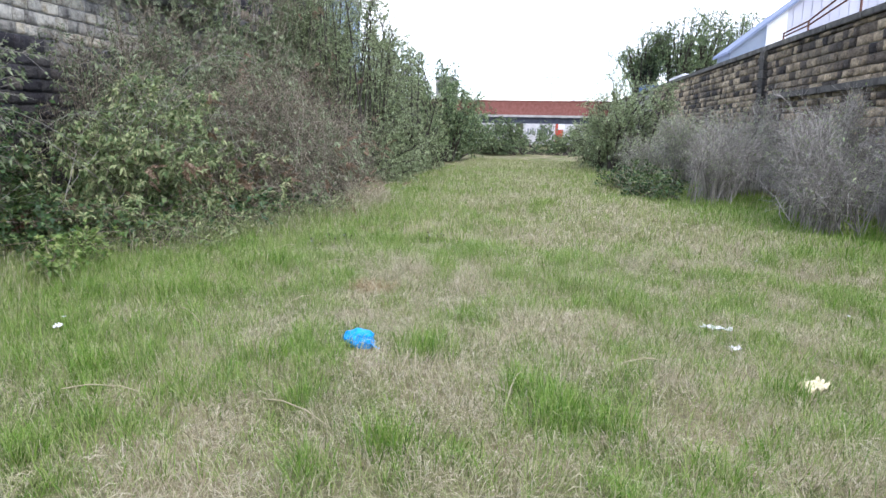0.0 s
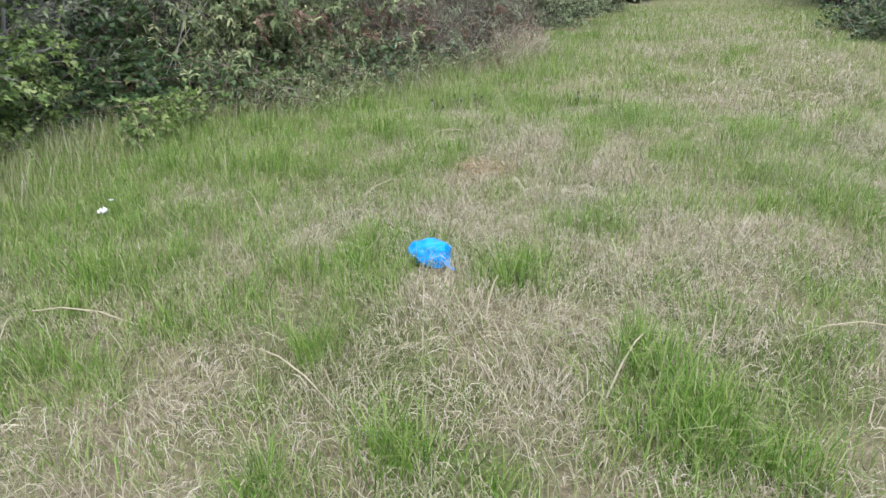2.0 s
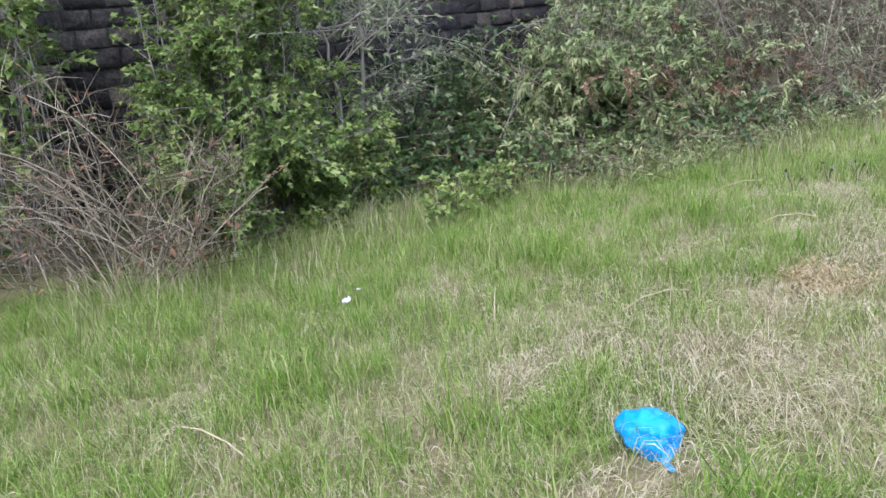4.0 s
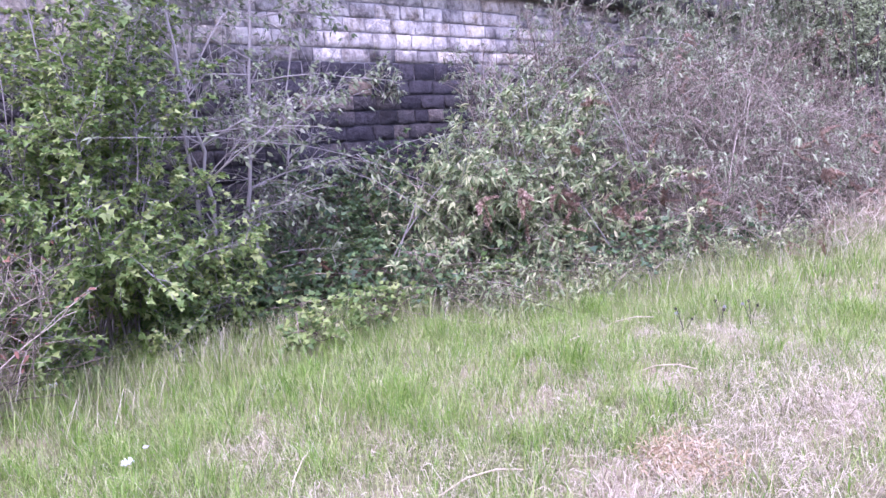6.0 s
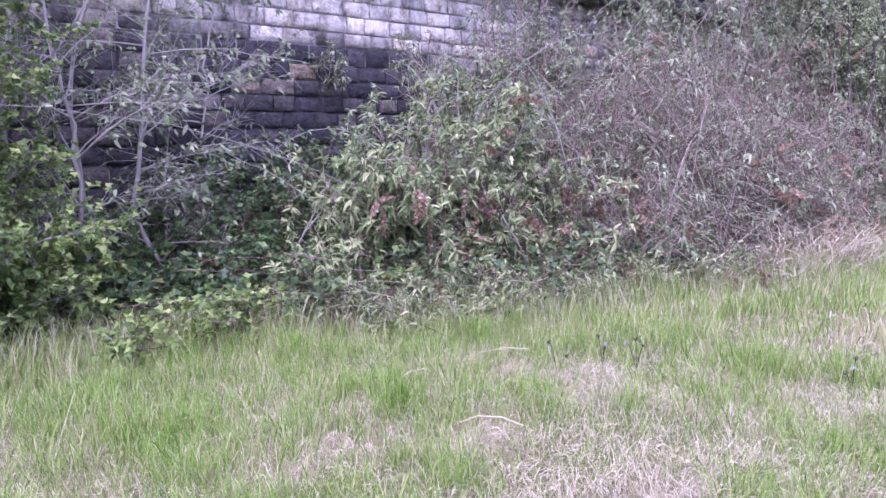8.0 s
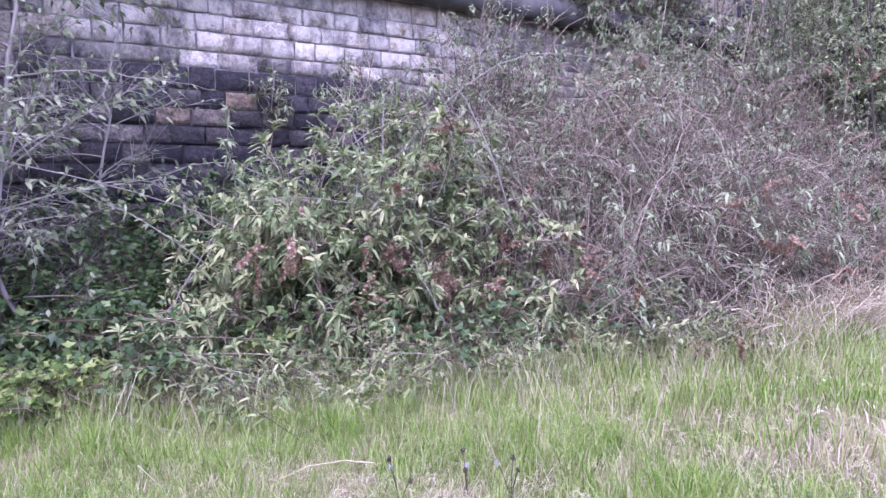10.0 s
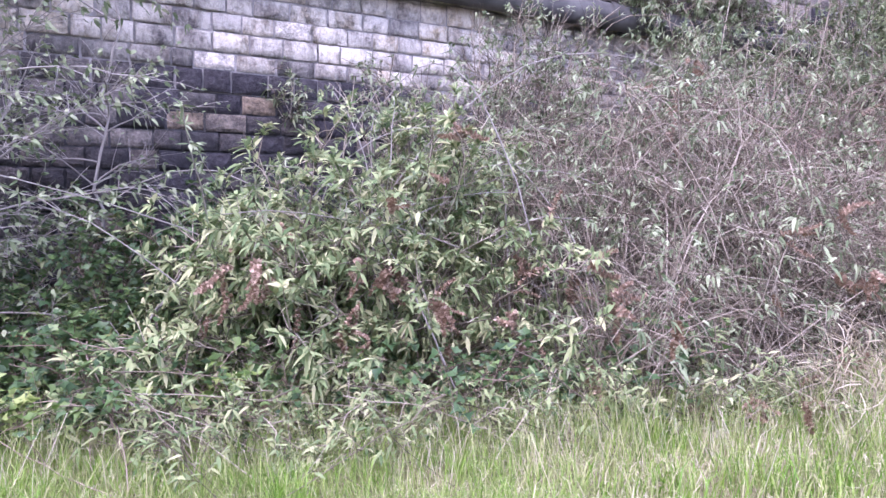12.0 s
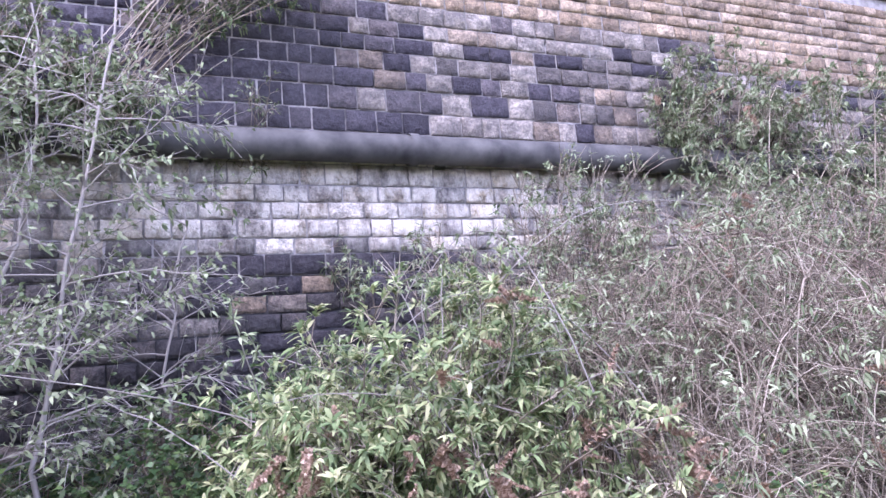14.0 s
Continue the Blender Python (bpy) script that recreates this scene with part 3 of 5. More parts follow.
class Blocks:
    """Lays blocks of stone: those of a stretch as parts, the rest joined."""

    def __init__(self, parent, place=None):
        self.parent, self.kinds, self.rest, self.place = parent, {}, {}, place
        self.count = 0

    def lay(self, mat, y0, y1, z0, z1, x, single, joint=0.014, depth=0.16):
        key = mat.name
        if key not in self.kinds:
            self.kinds[key] = [block_mesh("stone_block", mat, s) for s in range(6)]
        w, h = y1 - y0 - joint, z1 - z0 - joint
        dx = random.uniform(-0.02, 0.02)
        k = random.randrange(6)
        m = Matrix.LocRotScale((x + dx, (y0 + y1) / 2, (z0 + z1) / 2), Euler((random.uniform(-0.008, 0.008), 0, random.uniform(-0.012, 0.012))), (depth, w, h))
        if self.place is not None:
            m = self.place @ m
        if single and self.count < 300:
            self.count += 1
            ob = part("stone_block", self.kinds[key][k], self.parent)
            ob.matrix_basis = m
        else:
            self.rest.setdefault(key, (mat, []))[1].append((m, k))

    def finish(self):
        for key, (mat, items) in self.rest.items():
            pv, pf, o = [], [], 0
            for m, k in items:
                me = self.kinds[key][k]
                co = np.empty(len(me.vertices) * 3, dtype=np.float32)
                me.vertices.foreach_get("co", co)
                co = np.c_[co.reshape(-1, 3), np.ones(len(me.vertices))] @ np.array(m).T
                f = np.array([p.vertices[:] for p in me.polygons])
                pv.append(co[:, :3])
                pf.append(f + o)
                o += len(co)
            ob = part("stonework", np_mesh("stonework", np.concatenate(pv), np.concatenate(pf), mat), self.parent)
            tagged(ob, kind="stuff")


def lay_course(blocks, y0, y1, z0, z1, x, wmin, wmax, choose, single, fixed=()):
    y = y0 + random.uniform(-0.3, 0)
    fixed = sorted(fixed)
    while y < y1:
        nxt = y + random.uniform(wmin, wmax)
        mat = None
        for a, b, m in fixed:
            if abs(y - a) < 0.01:
                nxt, mat = b, m
                break
            if y < a < nxt + 0.2:
                nxt = a
                break
        c = (y + nxt) / 2
        blocks.lay(mat or choose(c, (z0 + z1) / 2), y, nxt, z0, z1, x, single(c, (z0 + z1) / 2))
        y = nxt


# retaining wall on the thicket side
wall_west = thing("wall_west", "tall rock-faced gritstone retaining wall, sooty and lime-streaked", "wall", (0, 0, 0), kind="structure")
part("wall_core", slab("wall_core", M_MORTAR, WALL_X - 0.75, WALL_X - 0.026, -30, 29, 2.983, 8.75), wall_west)
part("wall_core", slab("wall_core", M_SOOTMORTAR, WALL_X - 0.75, WALL_X - 0.026, -30, 29, -0.5, 2.983), wall_west, "soot-blackened lower masonry core")
west = Blocks(wall_west)
LOW = [4.531, 4.224, 3.984, 3.747, 3.49, 3.27, 2.983, 2.734, 2.494, 2.25, 2.0, 1.75, 1.5, 1.22, 0.95, 0.65, 0.3]
HIGH = [4.78, 5.03, 5.366, 5.724, 6.024, 6.318, 6.57, 6.834, 7.14, 7.4, 7.62, 7.84, 8.05, 8.28, 8.5]
near = lambda y, z: 7.7 < y < 14.0 and z > 1.9


def low_tone(y, z):
    if z > 3.5:
        return M_LIGHT
    if z > 3.27:
        return M_LIGHT if random.random() < 0.55 or y > 11.5 else M_DARK
    if 8.4 < y < 12.2 and (z > 2.98 or random.random() < 0.5):
        return M_BLACK
    if z > 2.2 and y < 8.4:
        return M_GREY if random.random() < 0.65 else M_DARK
    return M_DARK if random.random() < 0.985 else M_GREY


def high_tone(y, z):
    if z > 7.14 or (y > 17.5 and z > 6.6):
        return M_TAN
    light = 0.06 + 0.7 * min(max((y - 10.6) / 2.4, 0), 1)
    if random.random() > light:
        return M_UPPER
    return random.choice((M_GREY, M_GREY, M_SANDY, M_PATCHY, M_PATCHY))


special = {3.27: [(9.1, 9.61, M_WHITE), (9.61, 10.12, M_LIGHT), (11.75, 12.1, M_WHITE)], 2.734: [(9.67, 10.12, M_BUFF)], 2.494: [(8.77, 9.22, M_BUFF)], 3.747: [(10.1, 10.6, M_WHITE)]}
streak = {4.78: [(12.75, 13.2, M_PATCHY)], 5.03: [(12.9, 13.5, M_PATCHY)], 5.366: [(13.1, 13.55, M_PATCHY)], 5.724: [(13.0, 13.5, M_PATCHY), (10.9, 11.4, M_SANDY)], 6.318: [(11.9, 12.4, M_PATCHY)]}
for z1, z0 in zip(LOW[:-1], LOW[1:]):
    lay_course(west, -2 if z0 > 1 else 3, 19, z0, z1, WALL_X, 0.3, 0.54, low_tone, near, special.get(z0, ()))
for z0, z1 in zip(HIGH[:-1], HIGH[1:]):
    lay_course(west, -2, 27, z0, z1, WALL_X, 0.3, 0.56, high_tone, near, streak.get(z0, ()))
lay_course(west, -2, 27, 4.531, 4.78, WALL_X, 0.5, 0.8, lambda y, z: M_LIGHT, near)
west.finish()
part("coping", slab("coping", M_COPING, WALL_X - 0.85, WALL_X + 0.1, -30, 29, 8.75, 9.0, 0.03), wall_west)
# stained buttress
buttress = thing("wall_buttress", "soot-blackened stone buttress on the retaining wall", "buttress", (WALL_X, 2.7, 0), kind="structure")
bt = Blocks(buttress, Matrix.Translation((-WALL_X, -2.7, 0)))
part("buttress_core", slab("buttress_core", M_MORTAR, -0.02, 0.36, -0.85, 0.85, -0.2, 8.4), buttress)
for z0 in np.arange(0.0, 8.3, 0.3):
    lay_course(bt, 1.85, 3.4, float(z0), float(z0) + 0.3, WALL_X + 0.4, 0.4, 0.6, lambda y, z: M_DARK, lambda y, z: False)
bt.finish()

# pipe along the wall
PIPE_X, PIPE_Z = WALL_X + 0.27, 4.69
pipe = thing("pipe", "large weathered dark pipe carried along the stone wall", "pipe", (PIPE_X, 10, PIPE_Z))
part("barrel", rod("barrel", M_PIPE, [(0, y, 0) for y in np.linspace(-14, 14, 30)], 0.21, 20), pipe)
for y in (-10.5, -6.3, -2.1, 1.3, 5.5, 9.7):
    part("collar", rod("collar", M_PIPE, [(0, y - 0.07, 0), (0, y - 0.06, 0), (0, y + 0.06, 0), (0, y + 0.07, 0)], 0.232, 20), pipe)
    bm = bmesh.new()
    box(bm, -0.28, -0.12, y + 0.45, y + 0.57, -0.16, -0.06, 0.01)
    box(bm, -0.28, -0.23, y + 0.43, y + 0.59, -0.2, 0.1, 0.01)
    part("bracket", bm_mesh("bracket", bm, M_PIPE), pipe)

# wall on the other side, running slightly inwards
RW = Matrix.Translation((right_wall_x(0), 0, 0)) @ pose(0, 0, 0, 0, 0, math.degrees(math.atan(0.018))) @ pose(0, 0, 0, 0, 0, 180)
wall_east = thing("wall_east", "long tan and black rubble stone boundary wall with a ledge", "wall", (0, 0, 0), kind="structure")
core = part("wall_core", slab("wall_core", M_MORTAR, -0.6, -0.04, -72, 30, -0.4, 4.48), wall_east)
core.matrix_basis = RW
east = Blocks(wall_east, RW)
z = 0.6
while z < 4.42:
    h = random.uniform(0.16, 0.27)
    lay_course(east, -46, -8, z, min(z + h, 4.48), 0.0, 0.22, 0.55, lambda y, zz: M_RUBBLE, lambda y, zz: -24 < y < -13.5 and zz > 2.0)
    z += h
east.finish()
for nm, x0, x1, z0, z1 in (("coping", -0.7, 0.1, 4.48, 4.65), ("ledge", -0.05, 0.16, 2.82, 3.0)):
    for y in np.arange(-70 if nm == "coping" else -24, 28, 2.0):
        ob = part(nm, slab(nm, M_COPING, x0, x1, y + 0.006, y + 1.994, z0, z1, 0.02), wall_east)
        ob.matrix_basis = RW

pilaster = thing("wall_pilaster", "soot-black stone pilaster where the ledge ends", "pilaster", (right_wall_x(24.9), 24.9, 0), kind="structure")
for k in range(15):
    part("stone_block", slab("stone_block", M_DARK, -0.13, 0.1, -0.28 + 0.03 * (k % 2), 0.28 - 0.03 * (k % 2), k * 0.3, k * 0.3 + 0.29, 0.015), pilaster)

# ---- the far end: road bridge ----
M_BRICK = plain_mat("red_brick_parapet", (0.19, 0.07, 0.055), (0.27, 0.115, 0.095), 3, 0.9)
M_STEEL = plain_mat("painted_girder", (0.03, 0.035, 0.055), (0.075, 0.08, 0.11), 2, 0.6)
M_CONC = plain_mat("concrete", (0.3, 0.29, 0.28), (0.47, 0.46, 0.44), 2, 0.9)
M_PALE = plain_mat("pale_render", (0.5, 0.48, 0.48), (0.68, 0.66, 0.66), 1.5, 0.9)
M_GALV = plain_mat("galvanised_steel", (0.35, 0.36, 0.37), (0.5, 0.51, 0.52), 5, 0.45, 0.7)
BY = 80.0
bridge = thing("road_bridge", "red brick parapet road bridge on dark steel girders", "bridge", (0, BY, 0))
part("parapet", slab("parapet", M_BRICK, -40, 40, 0, 0.5, 3.6, 5.12), bridge)
for x in np.arange(-40, 40, 1.6):
    part("coping_stone", slab("coping_stone", M_BRICK, x + 0.01, x + 1.59, -0.06, 0.56, 5.12, 5.25, 0.02), bridge)
part("girder", slab("girder", M_STEEL, -40, 40, -0.1, 0.2, 2.75, 3.35), bridge)
part("girder_flange", slab("girder_flange", M_CONC, -40, 40, -0.35, 0.3, 3.35, 3.6), bridge, "pale concrete edge beam")
part("girder_flange", slab("girder_flange", M_STEEL, -40, 40, -0.3, 0.3, 2.65, 2.75), bridge)
for x in np.arange(-39, 40, 2.2):
    part("stiffener", slab("stiffener", M_STEEL, x, x + 0.08, -0.28, -0.1, 2.75, 3.35), bridge)
part("deck", slab("deck", M_CONC, -40, 40, 0.5, 11, 3.2, 3.9), bridge)
part("abutment", slab("abutment", M_CONC, -40, -9.5, 0.2, 11, -0.5, 3.2), bridge)
part("abutment", slab("abutment", M_CONC, 8.5, 40, 0.2, 11, -0.5, 3.2), bridge)
for x in (-2.4, 6.0):
    part("column", rod("column", M_PALE, [(x, 5, zz) for zz in (-0.2, 1, 2, 3.2)], 0.45, 16), bridge)


def lamp_post(x, y, base, h):
    ob = thing("street_lamp", "slim galvanised street lamp on the road bridge", "lamp post", (x, y, base), "lamps on the bridge")
    part("pole", rod("pole", M_GALV, [(0, 0, 0), (0, 0, h * 0.5), (0, 0, h * 0.9), (0, 0, h)], 0.07, 8), ob)
    part("arm", rod("arm", M_GALV, [(-0.7, 0, h + 0.02), (-0.3, 0, h + 0.06), (0.3, 0, h + 0.06), (0.7, 0, h + 0.02)], 0.045, 6), ob)
    for s in (-1, 1):
        part("lantern", slab("lantern", M_GALV, s * 0.7 - 0.28, s * 0.7 + 0.28, -0.1, 0.1, h - 0.04, h + 0.08, 0.03), ob)
    return ob


lamp_post(1.3, BY + 4, 3.9, 4.2)
lamp_post(4.8, BY + 9, 3.9, 1.8)

# pale painted wall beyond the bridge
painted_wall = thing("painted_wall", "pale rendered wall covered in faded graffiti beyond the bridge", "wall", (0, 98, 0))
part("panel", slab("panel", M_PALE, -16, 16, 0, 0.4, -0.5, 3.3), painted_wall)
M_RED = plain_mat("red_paint", (0.45, 0.06, 0.04), (0.55, 0.1, 0.07), 3, 0.8)
M_INK = plain_mat("grey_paint", (0.16, 0.17, 0.22), (0.3, 0.3, 0.35), 3, 0.8)
part("panel_stripe", slab("panel_stripe", M_RED, 2.2, 3.3, -0.01, 0.0, 0.2, 3.0), painted_wall, "red painted patch")
for k in range(16):
    x = -3.4 + k * 0.34
    h = random.uniform(0.5, 1.1)
    part("graffiti_mark", slab("graffiti_mark", M_INK, x, x + random.uniform(0.1, 0.22), -0.012, -0.002, 1.3, 1.3 + h), painted_wall)
for x in (-4.6, 2.6):
    part("notice", slab("notice", plain_mat("white_notice", (0.75, 0.75, 0.75), (0.82, 0.82, 0.82), 3), x, x + 0.9, -0.05, -0.015, 2.1, 2.9), painted_wall)

# grey tower block far beyond
tower = thing("tower_block", "distant grey concrete tower block", "building", (-18.4, 135, 0))
part("wall", slab("wall", M_CONC, -1.7, 1.7, -4, 4, -0.5, 11.4), tower)
part("roof", slab("roof", M_STEEL, -1.8, 1.8, -4.1, 4.1, 11.4, 11.7), tower)
for k in range(3):
    for j in range(4):
        part("window", slab("window", M_STEEL, -1.35 + k * 1.0, -0.75 + k * 1.0, -4.03, -3.99, 2.0 + j * 2.4, 3.2 + j * 2.4), tower)

# blue and white building beyond the end of the west wall
M_SKYBLUE = plain_mat("sky_blue_cladding", (0.3, 0.42, 0.62), (0.36, 0.48, 0.68), 1.0, 0.6)
works = thing("works_building", "distant blue and white building above the bank", "building", (-14.6, 43, 3.0))
part("wall", slab("wall", M_SKYBLUE, -2.6, 2.6, -3, 3, 0, 6.6), works)
part("roof", slab("roof", M_CONC, -2.75, 2.75, -3.1, 3.1, 6.6, 6.85, 0.03), works)
for x in (0.4, 1.5):
    part("window", slab("window", plain_mat("white_window", (0.7, 0.72, 0.75), (0.8, 0.82, 0.84), 2), x, x + 0.8, -3.05, -3.0, 4.9, 6.2), works)

# industrial shed beyond the wall
M_CLAD = plain_mat("pale_blue_cladding", (0.2, 0.24, 0.32), (0.27, 0.31, 0.39), 0.8, 0.6)
M_ROOF = plain_mat("blue_grey_sheet_roof", (0.17, 0.21, 0.32), (0.22, 0.26, 0.38), 0.8, 0.6)
M_WHITEP = plain_mat("white_sheet", (0.68, 0.69, 0.72), (0.8, 0.8, 0.82), 2, 0.6)
M_RUST = plain_mat("rusty_rail", (0.1, 0.045, 0.035), (0.2, 0.09, 0.06), 9, 0.8)
M_LAV = plain_mat("pale_grey_cladding", (0.42, 0.42, 0.5), (0.5, 0.5, 0.58), 0.8, 0.6)
shed = thing("industrial_shed", "pale grey metal-clad industrial shed with a white corner strip", "building", (10.9, 42, 4.2))


def shed_roof_z(x):
    return 2.2 + 0.8 * min(x, 17 - x)


def gable_bay(name, mat, x0, x1, y0, y1, label=""):
    """An upright bay of the gable wall, cut to the slope of the roof."""
    bm = bmesh.new()
    lo = [bm.verts.new(p) for p in ((x0, y0, 0), (x1, y0, 0), (x1, y0, shed_roof_z(x1)), (x0, y0, shed_roof_z(x0)))]
    hi = [bm.verts.new((p.co.x, y1, p.co.z)) for p in lo]
    bm.faces.new(lo)
    bm.faces.new(hi[::-1])
    for i in range(4):
        j = (i + 1) % 4
        bm.faces.new((lo[j], lo[i], hi[i], hi[j]))
    part(name, bm_mesh(name, bm, mat), shed, label)


gable_bay("gable_wall", M_CLAD, 0.0, 1.85, 0.0, 0.2, "blue-grey gable bay")
gable_bay("corner_strip", M_WHITEP, 1.85, 2.9, -0.04, 0.2, "white corner strip")
gable_bay("gable_wall", M_LAV, 2.9, 8.5, 0.0, 0.2, "pale grey ribbed gable bay")
gable_bay("gable_wall", M_LAV, 8.5, 17.0, 0.0, 0.2, "pale grey ribbed gable bay")
part("side_wall", slab("side_wall", M_CLAD, 0.0, 0.2, 0.2, 3.0, 0, 2.15), shed)
part("side_wall", slab("side_wall", M_CLAD, 16.8, 17.0, 0.2, 3.0, 0, 2.15), shed)
for s in (-1, 1):
    bm = bmesh.new()
    e, r = 8.5 + s * 8.7, 8.5
    vv = [bm.verts.new(p) for p in ((e, -0.25, 2.06), (r, -0.25, 9.02), (r, 3.3, 9.02), (e, 3.3, 2.06), (e, -0.25, 2.22), (r, -0.25, 9.18), (r, 3.3, 9.18), (e, 3.3, 2.22))]
    for f in ((0, 1, 2, 3), (7, 6, 5, 4), (0, 4, 5, 1), (1, 5, 6, 2), (2, 6, 7, 3), (3, 7, 4, 0)):
        bm.faces.new([vv[i] for i in f])
    part("roof", bm_mesh("roof", bm, M_ROOF), shed, "blue-grey sheet roof slope")
for k in range(11):
    x = 3.2 + k * 0.48
    part("cladding_rib", slab("cladding_rib", M_LAV, x, x + 0.06, -0.035, 0.0, 0, shed_roof_z(x) - 0.1), shed)

rail = thing("guard_rail", "dark rusty steel guard rail along the wall top", "railing", (0, 0, 4.65))
rail_at = [(24.3, 0.34), (22.3, 0.42), (19.0, 0.95), (16.5, 0.95), (14.0, 0.95)]
for y, h in rail_at:
    part("post", rod("post", M_RUST, [(right_wall_x(y) + 0.3, y, 0), (right_wall_x(y) + 0.3, y, h * 0.5), (right_wall_x(y) + 0.3, y, h)], 0.03, 6), rail)
for d in (0.0, 0.3):
    part("rail", rod("rail", M_RUST, [(right_wall_x(y) + 0.3, y, h - d * min(1, h)) for y, h in rail_at], 0.028, 6), rail)

low_roof = thing("lean_to", "low white-roofed lean-to behind the wall", "building", (9.6, 44, 4.2))
part("wall", slab("wall", M_CLAD, -1.2, 1.2, -2, 2, 0, 0.8), low_roof)
part("roof", slab("roof", M_WHITEP, -1.3, 1.3, -2.1, 2.1, 0.8, 0.95, 0.03), low_roof)
M_BLUE = plain_mat("blue_tarpaulin", (0.05, 0.12, 0.36), (0.09, 0.18, 0.45), 2, 0.6)
skip = thing("storage_container", "dark blue steel storage container behind the wall", "container", (8.9, 58, 4.2))
part("body", slab("body", M_BLUE, -0.9, 0.9, -3, 3, 0, 1.2, 0.04), skip)
for k in range(9):
    part("rib", slab("rib", M_BLUE, -0.85 + k * 0.2, -0.78 + k * 0.2, -3.04, -3.0, 0.1, 1.1), skip)

# ---- planting: wall side ----
F = np.array


def lobe(x, y, z, rx, ry_, rz):
    return ((x, y, z), (rx, ry_, rz))


# maple scrub, bright green
shrub("field_maple", "bushy bright green maple scrub at the thicket edge", "shrub",
      [lobe(-6.1, 5.2, 1.3, 1.0, 1.15, 1.3), lobe(-6.6, 5.3, 3.0, 1.0, 1.1, 1.4), lobe(-5.5, 4.9, 0.6, 0.6, 0.9, 0.6), lobe(-6.2, 6.2, 0.7, 0.8, 0.6, 0.7)],
      (-6.9, -6.0, 4.5, 5.4, 0.0), 100, 2800, 34000, LOBED, 0.062, 0.062, M_MAPLE, M_BARK, 0.009, 0.3, droop=0.35)
shrub("field_maple", "bushy green maple scrub against the retaining wall", "shrub",
      [lobe(-7.4, 2.6, 2.2, 1.3, 1.6, 2.2), lobe(-7.2, 1.0, 2.0, 1.5, 1.6, 2.0), lobe(-7.6, 2.9, 4.3, 1.1, 1.5, 1.4)],
      (-7.8, -6.8, 1.5, 3.4, 0.0), 80, 1900, 17000, LOBED, 0.075, 0.075, M_MAPLE, M_BARK, 0.01, 0.3, droop=0.35)
# dead brush pile
shrub("dead_brush", "tangle of grey dead woody branches in the grass", "dead shrub",
      [lobe(-5.0, 4.35, 0.6, 0.6, 0.6, 0.75), lobe(-5.7, 3.2, 0.9, 0.9, 0.9, 1.0)], (-5.8, -5.0, 3.3, 4.4, 0.0), 110, 1100, 500, LANCE, 0.06, 0.02, M_DEADFERN, M_CANE, 0.007, 0.35, hollow=0.15, twig_r=0.003, out_bias=0.1, near_roots=2)
# grey saplings
def sapling(label, pts, n, n2, n3, r0=0.03, spread=1.0):
    so = F((pts[0][0], pts[0][1], pts[0][2]))
    sap = thing("sapling", label, "tree", tuple(so), "grey saplings by the wall")
    trunk = F(pts)
    trunk = np.stack([np.interp(np.linspace(0, len(pts) - 1, 18), np.arange(len(pts)), trunk[:, k]) for k in range(3)], -1)
    trunk[1:-1, :2] += rng.normal(0, 0.022, (16, 2))
    trunk = trunk[None]
    m = trunk.shape[1]
    part("trunk", np_mesh("trunk", *tubes(trunk - so, r0, 0.01, 7), M_SAPBARK, True), sap)
    ti = rng.uniform(1.2, m - 1.2, n)
    i0 = ti.astype(int)
    b0 = trunk[0, i0] + (trunk[0, i0 + 1] - trunk[0, i0]) * (ti - i0)[:, None]
    bd = unit(np.stack([rng.normal(0.15, 0.45, n), rng.normal(0.1, 0.9, n), rng.uniform(-0.15, 0.6, n)], -1))
    b2 = b0 + bd * rng.uniform(0.5, 1.5, n)[:, None] * spread
    b2[:, 0] = np.maximum(b2[:, 0], WALL_X + 0.1)
    bc = bezier(b0, (b0 + b2) / 2 + F((0, 0, 0.12)), b2, 7, 0.025)
    for k in range(n):
        part("limb", np_mesh("limb", *tubes(bc[k:k + 1] - so, 0.011, 0.003, 4), M_SAPBARK, True), sap)
    pk, pi = rng.integers(0, n, n2), rng.integers(2, 7, n2)
    t0 = bc[pk, pi]
    td = unit(bd[pk] + rand_dir(n2) * 0.9)
    t2 = t0 + td * rng.uniform(0.15, 0.55, n2)[:, None]
    tc = bezier(t0, (t0 + t2) / 2 + F((0, 0, 0.03)), t2, 4, 0.012)
    tagged(part("twig_tangle", np_mesh("twig_tangle", *tubes(tc - so, 0.0042, 0.002, 3), M_SAPBARK, True), sap), kind="stuff")
    pk = rng.integers(0, n2, n3)
    lp = tc[pk, rng.integers(1, 4, n3)]
    tagged(part("crown", np_mesh("crown", *leaves(LANCE, lp - so, unit(td[pk] + rand_dir(n3)), rng.uniform(0.05, 0.09, n3), rng.uniform(0.025, 0.04, n3), 0.4), M_BUDDGREY), sap), kind="stuff")


